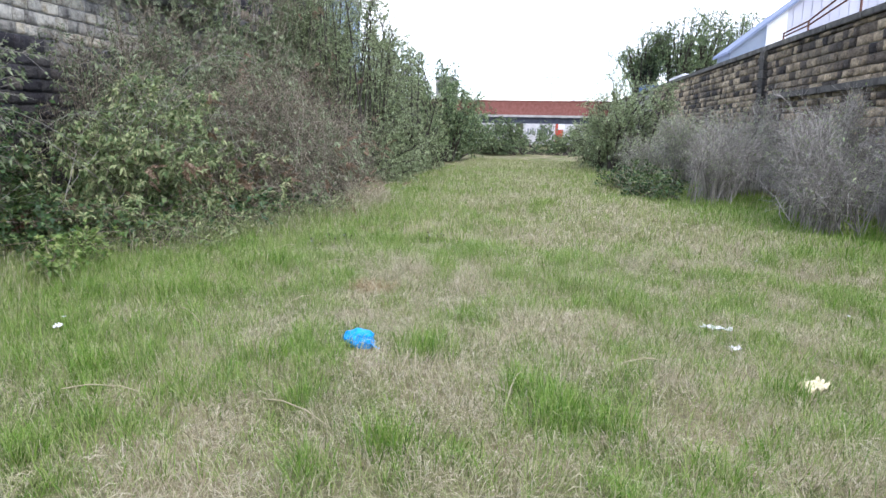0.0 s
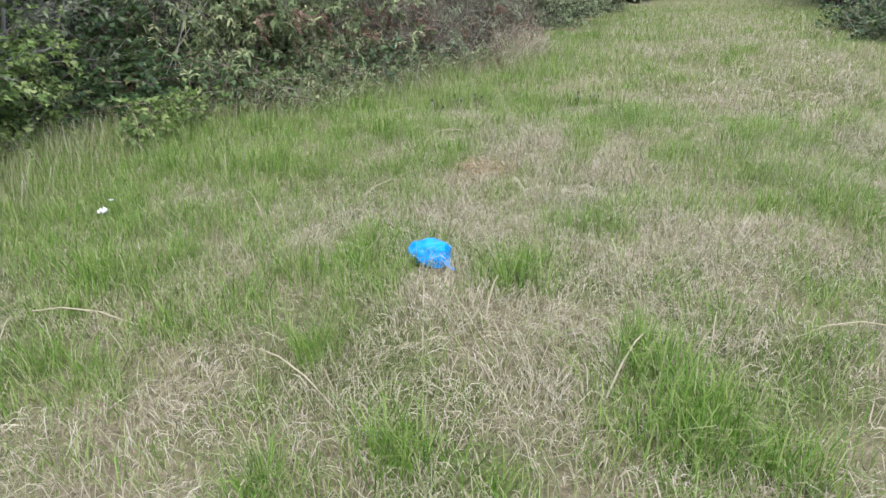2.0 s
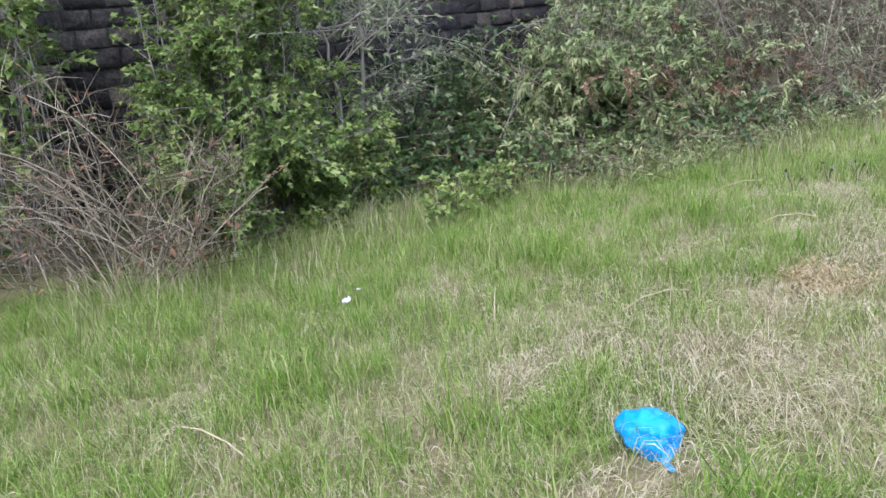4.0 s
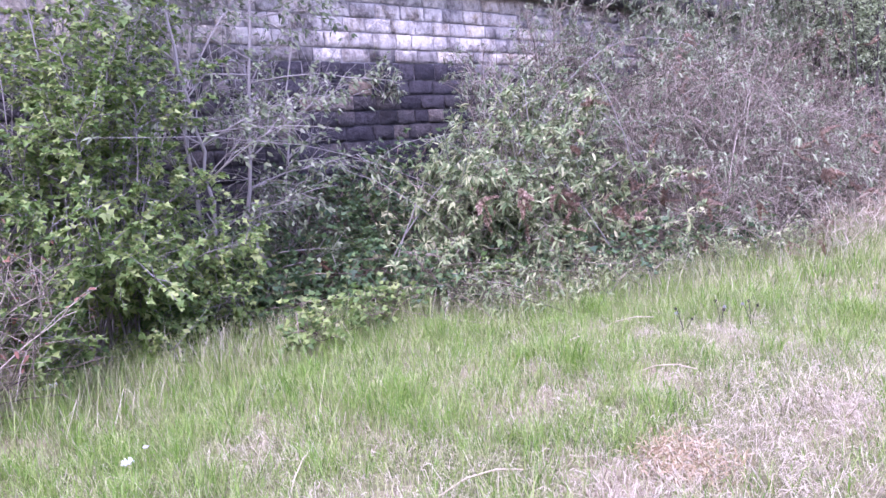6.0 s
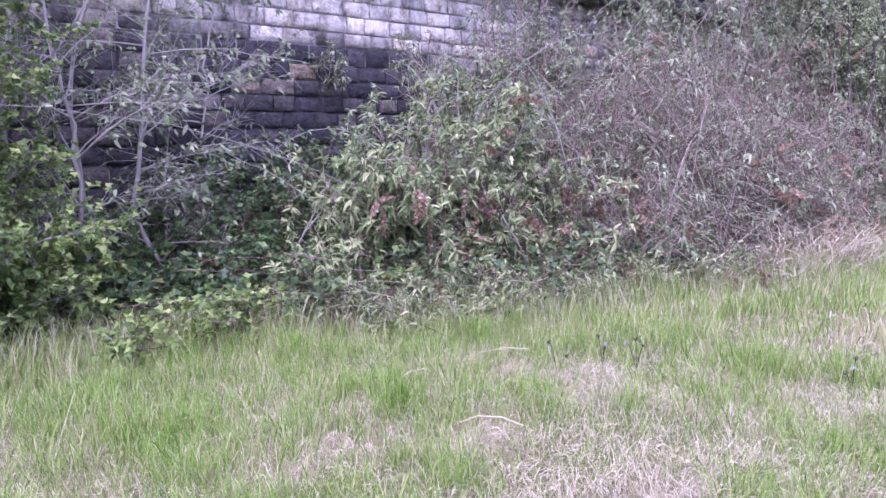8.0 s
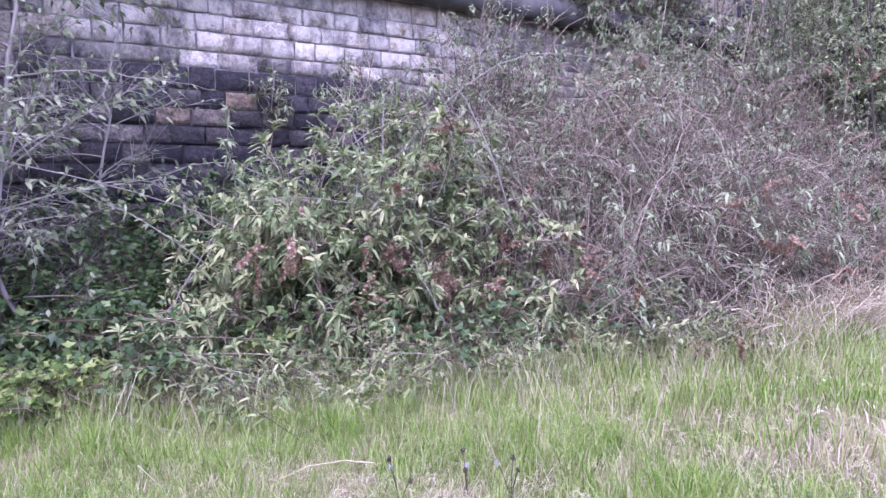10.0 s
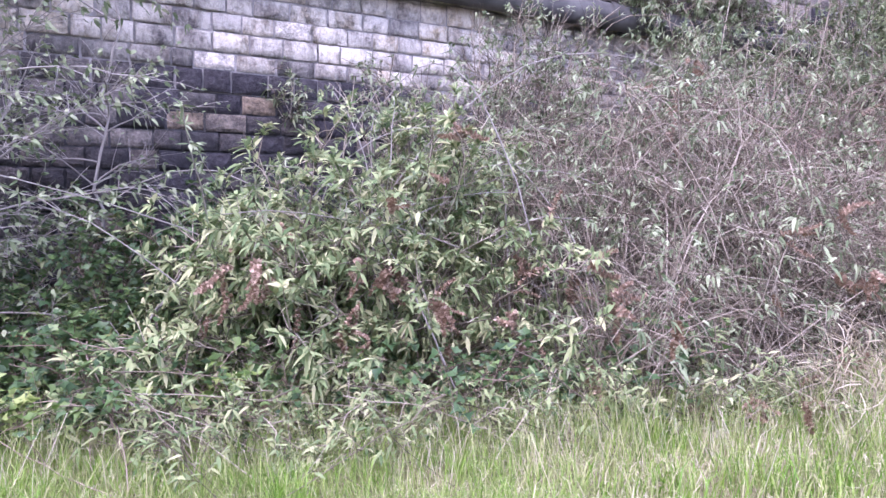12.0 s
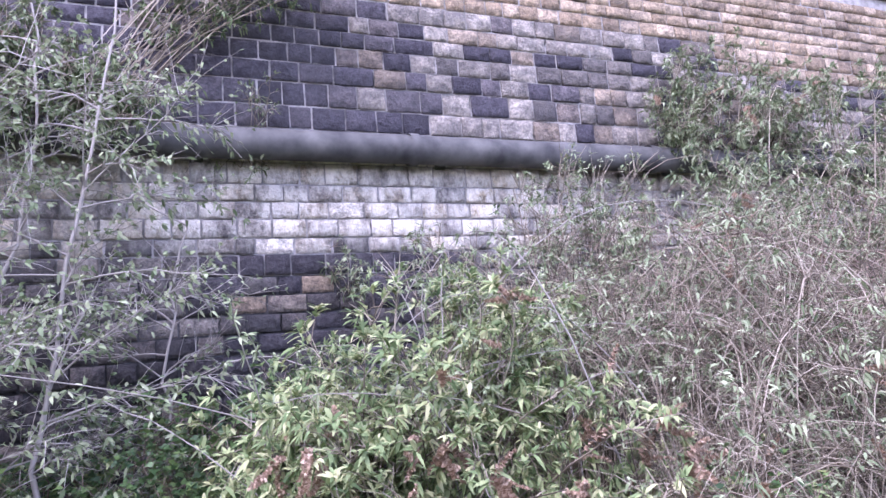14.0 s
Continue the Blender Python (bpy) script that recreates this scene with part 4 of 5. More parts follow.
sapling("slender pale grey sapling with sparse pale leaves", [(-7.0, 7.25, 0.15), (-7.1, 7.05, 0.6), (-7.2, 6.95, 1.0), (-7.2, 7.05, 1.8), (-7.2, 7.2, 2.7), (-7.2, 7.3, 3.6), (-7.2, 7.5, 4.6), (-7.25, 7.6, 5.6)], 30, 640, 2800)
sapling("twiggy grey sapling leaning against the wall", [(-7.5, 6.5, 0.1), (-7.6, 6.55, 1.0), (-7.6, 6.45, 2.0), (-7.7, 6.7, 3.2), (-7.6, 6.9, 4.4), (-7.6, 6.8, 5.6)], 28, 560, 2600)
sapling("forked grey sapling half hidden by scrub", [(-7.9, 5.8, 0.1), (-7.9, 5.9, 1.2), (-8.0, 5.9, 2.4), (-8.1, 6.2, 3.6), (-8.0, 6.3, 5.0)], 26, 520, 2600)
sapling("leaning grey sapling with fine pale twigs", [(-6.5, 6.35, 0.1), (-6.6, 6.3, 0.9), (-6.7, 6.4, 1.8), (-6.7, 6.2, 2.7), (-6.8, 6.3, 3.7), (-6.9, 6.1, 4.6)], 22, 420, 1900, 0.022)
sapling("thin bare grey sapling before the stone wall", [(-8.1, 8.0, 0.3), (-8.1, 8.05, 1.0), (-8.15, 7.95, 1.8), (-8.1, 8.1, 2.6), (-8.1, 8.2, 3.6)], 22, 330, 500, 0.02, 0.8)

# bramble and ivy bank at the wall's foot
shrub("bramble_bank", "dark green bramble bank along the wall foot", "bramble",
      [lobe(-7.9, 6.6, 0.4, 1.3, 1.2, 0.8), lobe(-7.8, 8.3, 0.5, 1.4, 1.2, 1.1), lobe(-8.2, 9.6, 0.9, 1.1, 1.2, 1.2), lobe(-6.8, 7.3, 0.2, 1.2, 1.3, 0.55), lobe(-8.3, 5.2, 0.6, 1.0, 1.4, 1.1), lobe(-5.9, 7.6, 0.1, 0.8, 1.0, 0.4)],
      (-8.9, -6.2, 5.0, 10.0, 0.05), 330, 4200, 26000, LOBED, 0.08, 0.08, M_BRAMBLE, M_CANERED, 0.006, 0.3, min_x=WALL_X + 0.05, hollow=0.35, twig_r=0.003)
shrub("bramble_patch", "pale green bramble sprigs at the grass edge", "bramble",
      [lobe(-4.95, 7.1, 0.12, 0.45, 0.5, 0.28), lobe(-4.6, 6.4, 0.1, 0.3, 0.3, 0.2), lobe(-4.9, 8.6, 0.1, 0.3, 0.6, 0.3)], (-5.1, -4.7, 6.3, 8.6, 0.0), 40, 260, 1300, LOBED, 0.07, 0.07, M_MAPLE, M_CANERED, 0.004, 0.16, hollow=0.2, twig_r=0.0025)

# buddleia with seed heads
bud_lobes = [lobe(-5.0, 9.3, 0.7, 1.0, 1.1, 0.8), lobe(-5.6, 10.2, 1.45, 1.1, 1.2, 0.8), lobe(-4.6, 10.4, 0.65, 0.9, 1.2, 0.7), lobe(-6.2, 10.9, 2.0, 0.8, 1.0, 0.55), lobe(-5.4, 8.3, 0.5, 0.8, 0.8, 0.55), lobe(-4.3, 11.4, 0.55, 0.8, 0.8, 0.6), lobe(-5.8, 8.9, 1.25, 0.8, 0.8, 0.55), lobe(-5.3, 9.6, 1.25, 0.9, 0.9, 0.6), lobe(-5.3, 10.7, 1.45, 0.8, 0.9, 0.6)]


def head_mesh(seed):
    """A drooping spike of dry florets, one unit long."""
    r = np.random.default_rng(seed)
    n = 120
    t = r.random(n) ** 0.9
    a = r.uniform(0, 2 * np.pi, n)
    wide = 0.046 * (1 - 0.6 * t) * r.uniform(0.4, 1.2, n)
    bend = 0.05 * np.sin(2.0 * t + seed)
    pos = np.stack([bend, np.zeros(n), t], -1)
    tip = pos + np.stack([np.cos(a) * wide, np.sin(a) * wide, r.uniform(-0.02, 0.07, n)], -1)
    side = np.stack([-np.sin(a) * 0.011, np.cos(a) * 0.011, r.uniform(-0.03, 0.03, n)], -1)
    v = np.stack([pos, (pos + tip) / 2 + side, tip, (pos + tip) / 2 - side], 1).reshape(-1, 3)
    f = (np.array([(0, 1, 2), (0, 2, 3)])[None] + (np.arange(n) * 4)[:, None, None]).reshape(-1, 3)
    return np_mesh("seed_head", v, f, M_SEED)


HEADS = [head_mesh(s) for s in range(6)]


def add_heads(ob, tips, dirs, lobes, heads, size):
    off = np.array(ob.location)
    cen = np.mean([l[0] for l in lobes], axis=0)
    score = (tips[:, 0] - cen[0]) + 0.25 * rng.normal(size=len(tips))
    best = np.argsort(-score)[: heads * 6]
    for k in rng.choice(best, heads, replace=False):
        for _ in range(int(rng.integers(1, 4))):
            d = unit(dirs[k] * 0.6 + rand_dir(1)[0] * 0.35 + F((0.25, 0, -0.55 if rng.random() < 0.6 else 0.05)))
            ob2 = part("seed_head", HEADS[int(rng.integers(0, len(HEADS)))], ob, "dry brown dead flower spike")
            L = rng.uniform(0.16, 0.3) * size
            w = rng.uniform(0.7, 1.25) * size
            ob2.matrix_basis = Matrix.LocRotScale(Vector(tips[k] - off), Vector(d).to_track_quat("Z", "X"), (w, w, L))


def buddleia(label, lobes, area, stems, twigs, leaf, heads, mat, size=1.0):
    ob, tips, dirs = shrub("buddleia", label, "shrub", lobes, area, stems, twigs, leaf, LANCE, 0.112 * size, 0.027 * size, mat, M_CANE, 0.009, 0.24,
                           tuft=9, droop=0.28, hollow=0.4, min_x=WALL_X + 0.05)
    add_heads(ob, tips, dirs, lobes, heads, size)
    return ob


buddleia("spreading green buddleia hung with rust-brown seed heads", bud_lobes, (-6.6, -5.6, 9.0, 10.6, 0.0), 210, 3800, 40000, 62, M_BUDD)
wand_bush = thing("buddleia", "pale silvery buddleia wands arching out of the thicket", "shrub", (-5.6, 10.0, 0.0))
wo = F((-5.6, 10.0, 0.0))
wn_ = 34
w_root = wo + np.stack([rng.normal(0, 0.5, wn_), rng.normal(0, 1.0, wn_), np.full(wn_, 0.2)], -1)
w_tip = F((-5.6, 10.2, 1.75)) + np.stack([rng.normal(0, 0.7, wn_), rng.normal(0, 1.35, wn_), rng.normal(0.1, 0.4, wn_)], -1)
w_cur = arch(w_root, w_tip, 12, 0.9, 0.02)
for k in range(wn_):
    part("wand", np_mesh("wand", *tubes(w_cur[k:k + 1] - wo, 0.008, 0.003, 4), M_SAPBARK, True), wand_bush, "pale silvery stem")
wp = w_cur[:, 5:].reshape(-1, 3)
wp = np.repeat(wp, 7, axis=0)
wax = unit(rand_dir(len(wp)) + F((0.2, 0, 0.25)))
tagged(part("crown", np_mesh("crown", *leaves(LANCE, wp - wo, wax, rng.uniform(0.05, 0.11, len(wp)), rng.uniform(0.014, 0.024, len(wp)), 0.3), M_BUDDGREY), wand_bush), kind="stuff")
buddleia("grey-green buddleia climbing towards the pipe", [lobe(-6.4, 13.2, 2.1, 1.2, 1.5, 0.9), lobe(-6.9, 14.6, 2.9, 1.2, 1.6, 1.0), lobe(-7.6, 16.2, 3.4, 1.2, 1.8, 1.2), lobe(-7.3, 18.2, 3.6, 1.4, 1.8, 1.6), lobe(-7.6, 20.2, 4.6, 1.3, 1.8, 1.7), lobe(-6.3, 13.9, 2.7, 0.9, 1.0, 0.8), lobe(-6.5, 15.3, 3.4, 1.0, 1.2, 1.0), lobe(-6.9, 17.0, 4.4, 1.2, 1.5, 1.3), lobe(-6.4, 18.8, 4.2, 1.2, 1.8, 1.6)],
         (-7.8, -6.0, 12.6, 20, 0.0), 260, 4800, 46000, 40, M_BUDDGREY, 0.95)
buddleia("buddleia bush growing out of the wall above the pipe", [lobe(-8.6, 17.2, 5.9, 0.7, 1.2, 0.9), lobe(-8.5, 18.8, 5.5, 0.8, 1.2, 0.9), lobe(-8.4, 17.0, 4.9, 0.6, 1.4, 0.6), lobe(-8.5, 16.0, 5.6, 0.5, 0.7, 0.7)],
         (-9.1, -8.9, 15.8, 18.5, 4.95), 110, 2000, 12000, 9, M_BUDDGREY, 1.0)
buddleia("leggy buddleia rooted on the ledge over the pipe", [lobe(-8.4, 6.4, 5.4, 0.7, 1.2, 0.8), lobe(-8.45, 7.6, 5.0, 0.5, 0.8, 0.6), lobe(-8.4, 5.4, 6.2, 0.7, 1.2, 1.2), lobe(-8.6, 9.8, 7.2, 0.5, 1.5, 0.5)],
         (-9.1, -8.9, 5.6, 7.6, 4.95), 130, 2600, 19000, 8, M_BUDDSHADE, 0.9)
shrub("wall_plant", "small grey-green buddleia seedling rooted in the wall", "plant", [lobe(-9.0, 8.95, 4.55, 0.2, 0.4, 0.35)], (-9.2, -9.15, 8.8, 9.1, 4.6), 12, 60, 320, LANCE, 0.11, 0.028, M_BUDDGREY, M_CANE, 0.006, 0.15, group="wall seedlings")
shrub("wall_plant", "small grey-green buddleia seedling rooted in the wall", "plant", [lobe(-9.0, 10.3, 3.0, 0.2, 0.3, 0.45)], (-9.2, -9.15, 10.2, 10.4, 2.7), 12, 70, 360, LANCE, 0.1, 0.027, M_BUDDGREY, M_CANE, 0.006, 0.15, group="wall seedlings")
shrub("wall_plant", "dry leggy plant rooted in the stone wall", "plant", [lobe(-8.9, 9.2, 5.4, 0.15, 0.3, 0.35)], (-9.2, -9.15, 9.1, 9.3, 5.0), 8, 40, 120, LANCE, 0.09, 0.024, M_BUDDGREY, M_CANE, 0.005, 0.12, group="wall seedlings")
shrub("leggy_buddleia", "bare dark-stemmed buddleia standing before the lime-washed wall", "shrub",
      [lobe(-7.7, 11.4, 2.6, 0.7, 1.1, 0.9), lobe(-7.8, 12.8, 3.3, 0.6, 0.9, 0.9), lobe(-7.4, 12.4, 2.6, 0.8, 1.2, 0.7), lobe(-7.6, 13.6, 3.4, 0.7, 0.9, 0.8), lobe(-8.3, 12.0, 1.8, 0.6, 1.2, 0.9), lobe(-8.3, 13.5, 2.4, 0.6, 1.2, 1.0)], (-7.8, -7.2, 11.0, 13.2, 0.0), 190, 4000, 13000, LANCE, 0.09, 0.024, M_BUDDGREY, M_CANE, 0.008, 0.32, tuft=6, hollow=0.3)

# dead thicket of last year's canes
def dead_thicket(label, lobes, area, canes, twigs, leaf, heads, bark):
    ob, tips, dirs = shrub("dead_bramble", label, "bramble", lobes, area, canes, twigs, leaf, LANCE, 0.085, 0.022, M_BUDDGREY, bark, 0.0055, 0.55,
                           tuft=7, near_roots=1, droop=0.5, hollow=0.25, twig_r=0.0028, lift=1.1, out_bias=0.15, leaf_up=-0.05, curl=0.22)
    add_heads(ob, tips, dirs, lobes, heads, 0.95)
    far_tip, _ = in_lobes(lobes, 60, 0.85)
    c = arch(roots_in(area, 60), far_tip, 12, 1.5, 0.045) - np.array(ob.location)
    for k in range(60):
        part("cane", np_mesh("cane", *tubes(c[k:k + 1], 0.0065, 0.003, 4), M_CANE, True), ob, "long pale arching dead cane")



dead_thicket("dense tangle of pinkish-grey dead canes with brown seed heads",
             [lobe(-4.2, 12.2, 0.65, 1.1, 1.5, 1.0), lobe(-5.3, 13.2, 1.3, 1.4, 1.7, 1.1), lobe(-4.1, 14.8, 0.8, 1.0, 2.2, 1.1), lobe(-5.7, 12.1, 1.6, 1.0, 1.1, 0.8), lobe(-3.7, 11.6, 0.4, 0.6, 1.1, 0.6)],
             (-6.0, -3.5, 11.0, 15.5, 0.0), 360, 6400, 13000, 34, M_CANE)
dead_thicket("reddish dead canes arching over the bank",
             [lobe(-5.4, 15.4, 1.5, 1.5, 2.0, 1.5), lobe(-4.9, 17.6, 1.0, 1.1, 2.0, 1.3), lobe(-6.2, 12.9, 2.0, 1.2, 1.6, 0.8)],
             (-6.2, -4.2, 12.5, 17.5, 0.0), 320, 5200, 14000, 18, M_CANERED)
shrub("dry_grass_clump", "bleached dry grass and canes at the thicket foot", "grass clump",
      [lobe(-3.1, 12.6, 0.35, 0.35, 0.9, 0.45), lobe(-3.0, 13.9, 0.3, 0.35, 0.9, 0.4)], (-3.3, -2.9, 12.0, 14.4, 0.0), 200, 500, 0, None, 0, 0, None, M_STRAW, 0.003, 0.25, hollow=0.2, twig_r=0.002, lift=0.2)

shrub("weed_bank", "grey-green willowherb and dock shoots below the thicket", "weeds",
      [lobe(-4.2, 9.2, 0.15, 0.4, 0.8, 0.4), lobe(-3.7, 10.4, 0.15, 0.4, 0.9, 0.4), lobe(-3.3, 11.8, 0.15, 0.35, 1.0, 0.45), lobe(-4.7, 8.2, 0.1, 0.4, 0.6, 0.35)],
      (-4.6, -3.2, 8.2, 12.4, 0.0), 120, 1000, 4200, LANCE, 0.08, 0.018, M_BUDD, M_CANE, 0.0022, 0.14, hollow=0.2, twig_r=0.002, lift=0.1)
shrub("bramble_patch", "dark green bramble leaves under the buddleia", "bramble",
      [lobe(-4.8, 9.0, 0.25, 0.7, 1.0, 0.5), lobe(-4.2, 10.3, 0.25, 0.6, 1.0, 0.5), lobe(-5.4, 7.8, 0.25, 0.7, 0.8, 0.5), lobe(-3.8, 11.5, 0.25, 0.5, 0.8, 0.45)],
      (-5.2, -4.0, 7.8, 11.4, 0.0), 90, 700, 2400, LOBED, 0.07, 0.07, M_BRAMBLE, M_CANERED, 0.005, 0.25, hollow=0.3, twig_r=0.003)

# ferns
fern = thing("fern", "pale green fern clump with brown dead fronds", "fern", (-6.7, 7.9, 0.05))
fo = F((-6.7, 7.9, 0.05))
for nm, nn, mt_, rise in (("fronds", 26, M_FERN, 0.95), ("dead_fronds", 16, M_DEADFERN, 0.6)):
    root = fo + rng.normal(0, 0.06, (nn, 3)) * F((1, 1, 0))
    a = rng.uniform(0, 2 * np.pi, nn)
    tip = root + np.stack([np.cos(a) * 0.55, np.sin(a) * 0.55, rng.uniform(0.5, 1.0, nn) * rise], -1)
    c = bezier(root, (root + tip) / 2 + F((0, 0, 0.3)) * rise, tip, 16)
    st = tubes(c - fo, 0.006, 0.002, 3)
    tg = unit(np.gradient(c, axis=1))
    sd = unit(np.cross(tg, F((0, 0, 1.0))))
    tri = []
    for s in (-1, 1):
        pos = c[:, 3:].reshape(-1, 3) - fo
        ax = unit(sd[:, 3:].reshape(-1, 3) * s + tg[:, 3:].reshape(-1, 3) * 0.4)
        ln = np.tile(np.linspace(0.2, 0.04, 13), nn)
        tri.append(leaves(LANCE, pos, ax, ln, ln * 0.22, 0.3, np.tile(F((0, 0, 1.0)), (len(pos), 1))))
    part(nm, np_mesh(nm, *join(st, *tri), mt_), fern)

# willows behind, and trees further down
def tree(name, label, lobes, area, trunk_r, stems, twigs, leaf, size, mat, bark=None, group="", twig_len=0.5):
    return shrub(name, label, "tree", lobes, area, stems, twigs, leaf, RHOMB, size, size * 0.4, mat, bark or M_DARKBARK, trunk_r, twig_len, droop=0.3, hollow=0.45, twig_r=0.007, group=group, lift=0.2)


tree("willow", "grey-green bushy willow rising over the bank", [lobe(-5.4, 20.0, 2.6, 1.6, 2.2, 2.5), lobe(-6.2, 21.0, 5.0, 1.6, 2.4, 2.2), lobe(-5.0, 23.0, 2.4, 1.3, 2.2, 2.4), lobe(-5.6, 24.0, 4.2, 1.2, 1.6, 1.6), lobe(-4.4, 21.5, 0.8, 1.1, 2.4, 1.0), lobe(-5.1, 24.6, 3.6, 1.2, 2.0, 1.9), lobe(-5.3, 21.3, 4.7, 1.2, 1.8, 1.5)],
     (-6.3, -4.8, 19.5, 23.5, 0.0), 0.035, 120, 3600, 56000, 0.09, M_WILLOW)
tree("willow", "grey-green willow against the tall retaining wall", [lobe(-7.4, 21.5, 4.0, 1.4, 1.8, 2.2), lobe(-7.2, 22.5, 6.0, 1.5, 2.0, 2.2), lobe(-7.6, 24.5, 6.8, 1.5, 2.4, 2.2), lobe(-8.0, 26.5, 6.4, 1.3, 2.2, 2.6)],
     (-8.0, -7.0, 21.5, 24.5, 0.0), 0.05, 110, 3400, 36000, 0.1, M_WILLOW)
tree("willow", "low grey-green willow at the meadow edge", [lobe(-4.7, 28.5, 1.7, 1.3, 2.8, 1.8), lobe(-5.8, 29, 3.4, 1.6, 2.5, 1.7), lobe(-7.5, 28, 5.0, 1.8, 2.5, 2.4), lobe(-3.8, 26.5, 0.8, 0.9, 2.4, 1.0)],
     (-5.8, -4.6, 27.5, 30, 0.0), 0.035, 100, 3000, 30000, 0.11, M_WILLOW)
tree("goat_willow", "dark green bushy tree at the meadow edge", [lobe(-4.6, 38, 2.4, 1.5, 3.0, 2.4), lobe(-5.4, 40, 3.9, 1.5, 2.5, 1.8), lobe(-3.6, 41, 1.6, 1.2, 2.5, 1.6), lobe(-7.5, 37, 4.0, 2.0, 3.0, 3.0)],
     (-5.6, -4.4, 37, 41, 0.0), 0.05, 110, 3000, 24000, 0.18, M_FARTREE)
tree("scrub", "dark green scrub closing the far end of the meadow", [lobe(-3.0, 52, 1.3, 2.2, 2.5, 1.5), lobe(0.5, 55, 1.0, 2.6, 2.5, 1.3), lobe(-5.0, 50, 2.2, 1.5, 2.5, 2.2), lobe(4.0, 54, 1.4, 2.2, 2.5, 1.6)],
     (-4, 4, 50, 56, 0.0), 0.03, 110, 2600, 18000, 0.22, M_FARTREE)
tree("scrub", "green scrub willow in front of the east wall", [lobe(3.6, 31, 1.9, 1.6, 3.0, 1.9), lobe(4.6, 28, 2.2, 1.6, 2.5, 1.8), lobe(2.6, 34, 1.2, 1.2, 2.5, 1.3), lobe(3.4, 30, 3.4, 0.9, 1.6, 1.0)],
     (3.0, 4.8, 28, 34, 0.0), 0.035, 110, 3200, 22000, 0.14, M_WILLOW)

# bare grey shrubs before the east wall
for cx, cy, h, lab in ((5.45, 12.7, 2.2, "bare grey twiggy shrub with upright stems"), (6.1, 15.0, 2.5, "bare grey twiggy shrub in fresh grass"), (4.5, 17.3, 2.2, "bare grey shrub, buds barely breaking"),
                       (5.6, 19.3, 2.5, "bare grey-brown twiggy shrub beside the meadow"), (4.6, 22.4, 2.3, "grey-green budding shrub beside the meadow"), (4.0, 25.6, 2.0, "low grey-green budding shrub"), (7.0, 13.4, 2.6, "tall bare grey shrub close to the wall"), (6.9, 17.2, 2.8, "tall bare grey shrub close to the wall"), (6.6, 21.2, 2.9, "tall grey-green shrub close to the wall"), (7.0, 10.6, 2.4, "spreading bare grey shrub close to the wall")):
    fan = [lobe(cx + random.uniform(-0.8, 0.8), cy + random.uniform(-1.2, 1.2), h * random.uniform(0.35, 0.78), random.uniform(0.4, 0.75), random.uniform(0.6, 0.9), h * random.uniform(0.2, 0.32)) for _ in range(5)]
    shrub("bare_shrub", lab, "shrub", fan,
          (cx - 0.5, cx + 0.5, cy - 0.8, cy + 0.8, 0.0), 110, 2100, 1500 if cy < 20 else 4500, LANCE, 0.07, 0.025, M_WILLOW, M_GREYTWIG, 0.01, 0.42, hollow=0.2, twig_r=0.0038, group="bare shrubs by the east wall", lift=0.25, leaf_up=0.5)
shrub("bramble_patch", "low dark bramble spilling into the meadow", "bramble", [lobe(3.0, 20.5, 0.3, 1.2, 1.4, 0.5), lobe(3.4, 17.8, 0.25, 0.8, 1.2, 0.4)], (2.6, 3.6, 17.5, 21, 0.0), 90, 700, 3000, LOBED, 0.09, 0.09, M_BRAMBLE, M_CANE, 0.006, 0.3)

# tall tree row above the east wall
for tx, ty, h in ((10.5, 56, 7.6), (8.2, 58, 6.6), (12.8, 60, 8.0), (9.3, 64, 6.6), (15.0, 64, 8.6), (17.6, 68, 9.0)):
    tree("poplar", "open-crowned green tree above the east wall", [lobe(tx, ty, 4.2 + h * 0.66, 2.3, 2.0, h * 0.2), lobe(tx + 1.2, ty, 4.2 + h * 0.84, 1.5, 1.3, h * 0.12), lobe(tx - 1.3, ty + 0.5, 4.2 + h * 0.6, 1.3, 1.3, h * 0.15), lobe(tx + 0.6, ty, 4.2 + h * 0.42, 1.3, 1.3, h * 0.1)],
         (tx - 0.25, tx + 0.25, ty - 0.25, ty + 0.25, 4.15), 0.07, 46, 900, 7000, 0.2, M_FARTREE, group="trees above the east wall", twig_len=0.8)

# ---- litter ----
M_BAG = plain_mat("blue_plastic", (0.0, 0.26, 0.72), (0.02, 0.36, 0.86), 9, 0.35)
bag_bm = bmesh.new()
bmesh.ops.create_icosphere(bag_bm, subdivisions=4, radius=1)
for v in bag_bm.verts:
    d = v.co.copy()
    n1 = noise.noise(d * 1.4) * 0.25 + noise.noise(d * 4.1 + Vector((3, 1, 2))) * 0.16 + abs(noise.noise(d * 9)) * 0.12 + 0.3 * max(0, -d.x * 0.8 + d.z * 0.6 - 0.75)
    v.co = Vector((d.x * 0.145, d.y * 0.12, d.z * 0.1)) * (0.95 + n1)
    if v.co.z < -0.055:
        v.co.z = -0.055 + (v.co.z + 0.055) * 0.15
bag = thing("carrier_bag", "crumpled bright blue plastic carrier bag lying in the grass", "plastic bag", (-0.89, 4.64, float(ground_z(-0.89, 4.64)) + 0.05))
bag.scale = (0.84, 0.84, 0.84)
part("bag_body", bm_mesh("bag_body", bag_bm, M_BAG, True), bag)
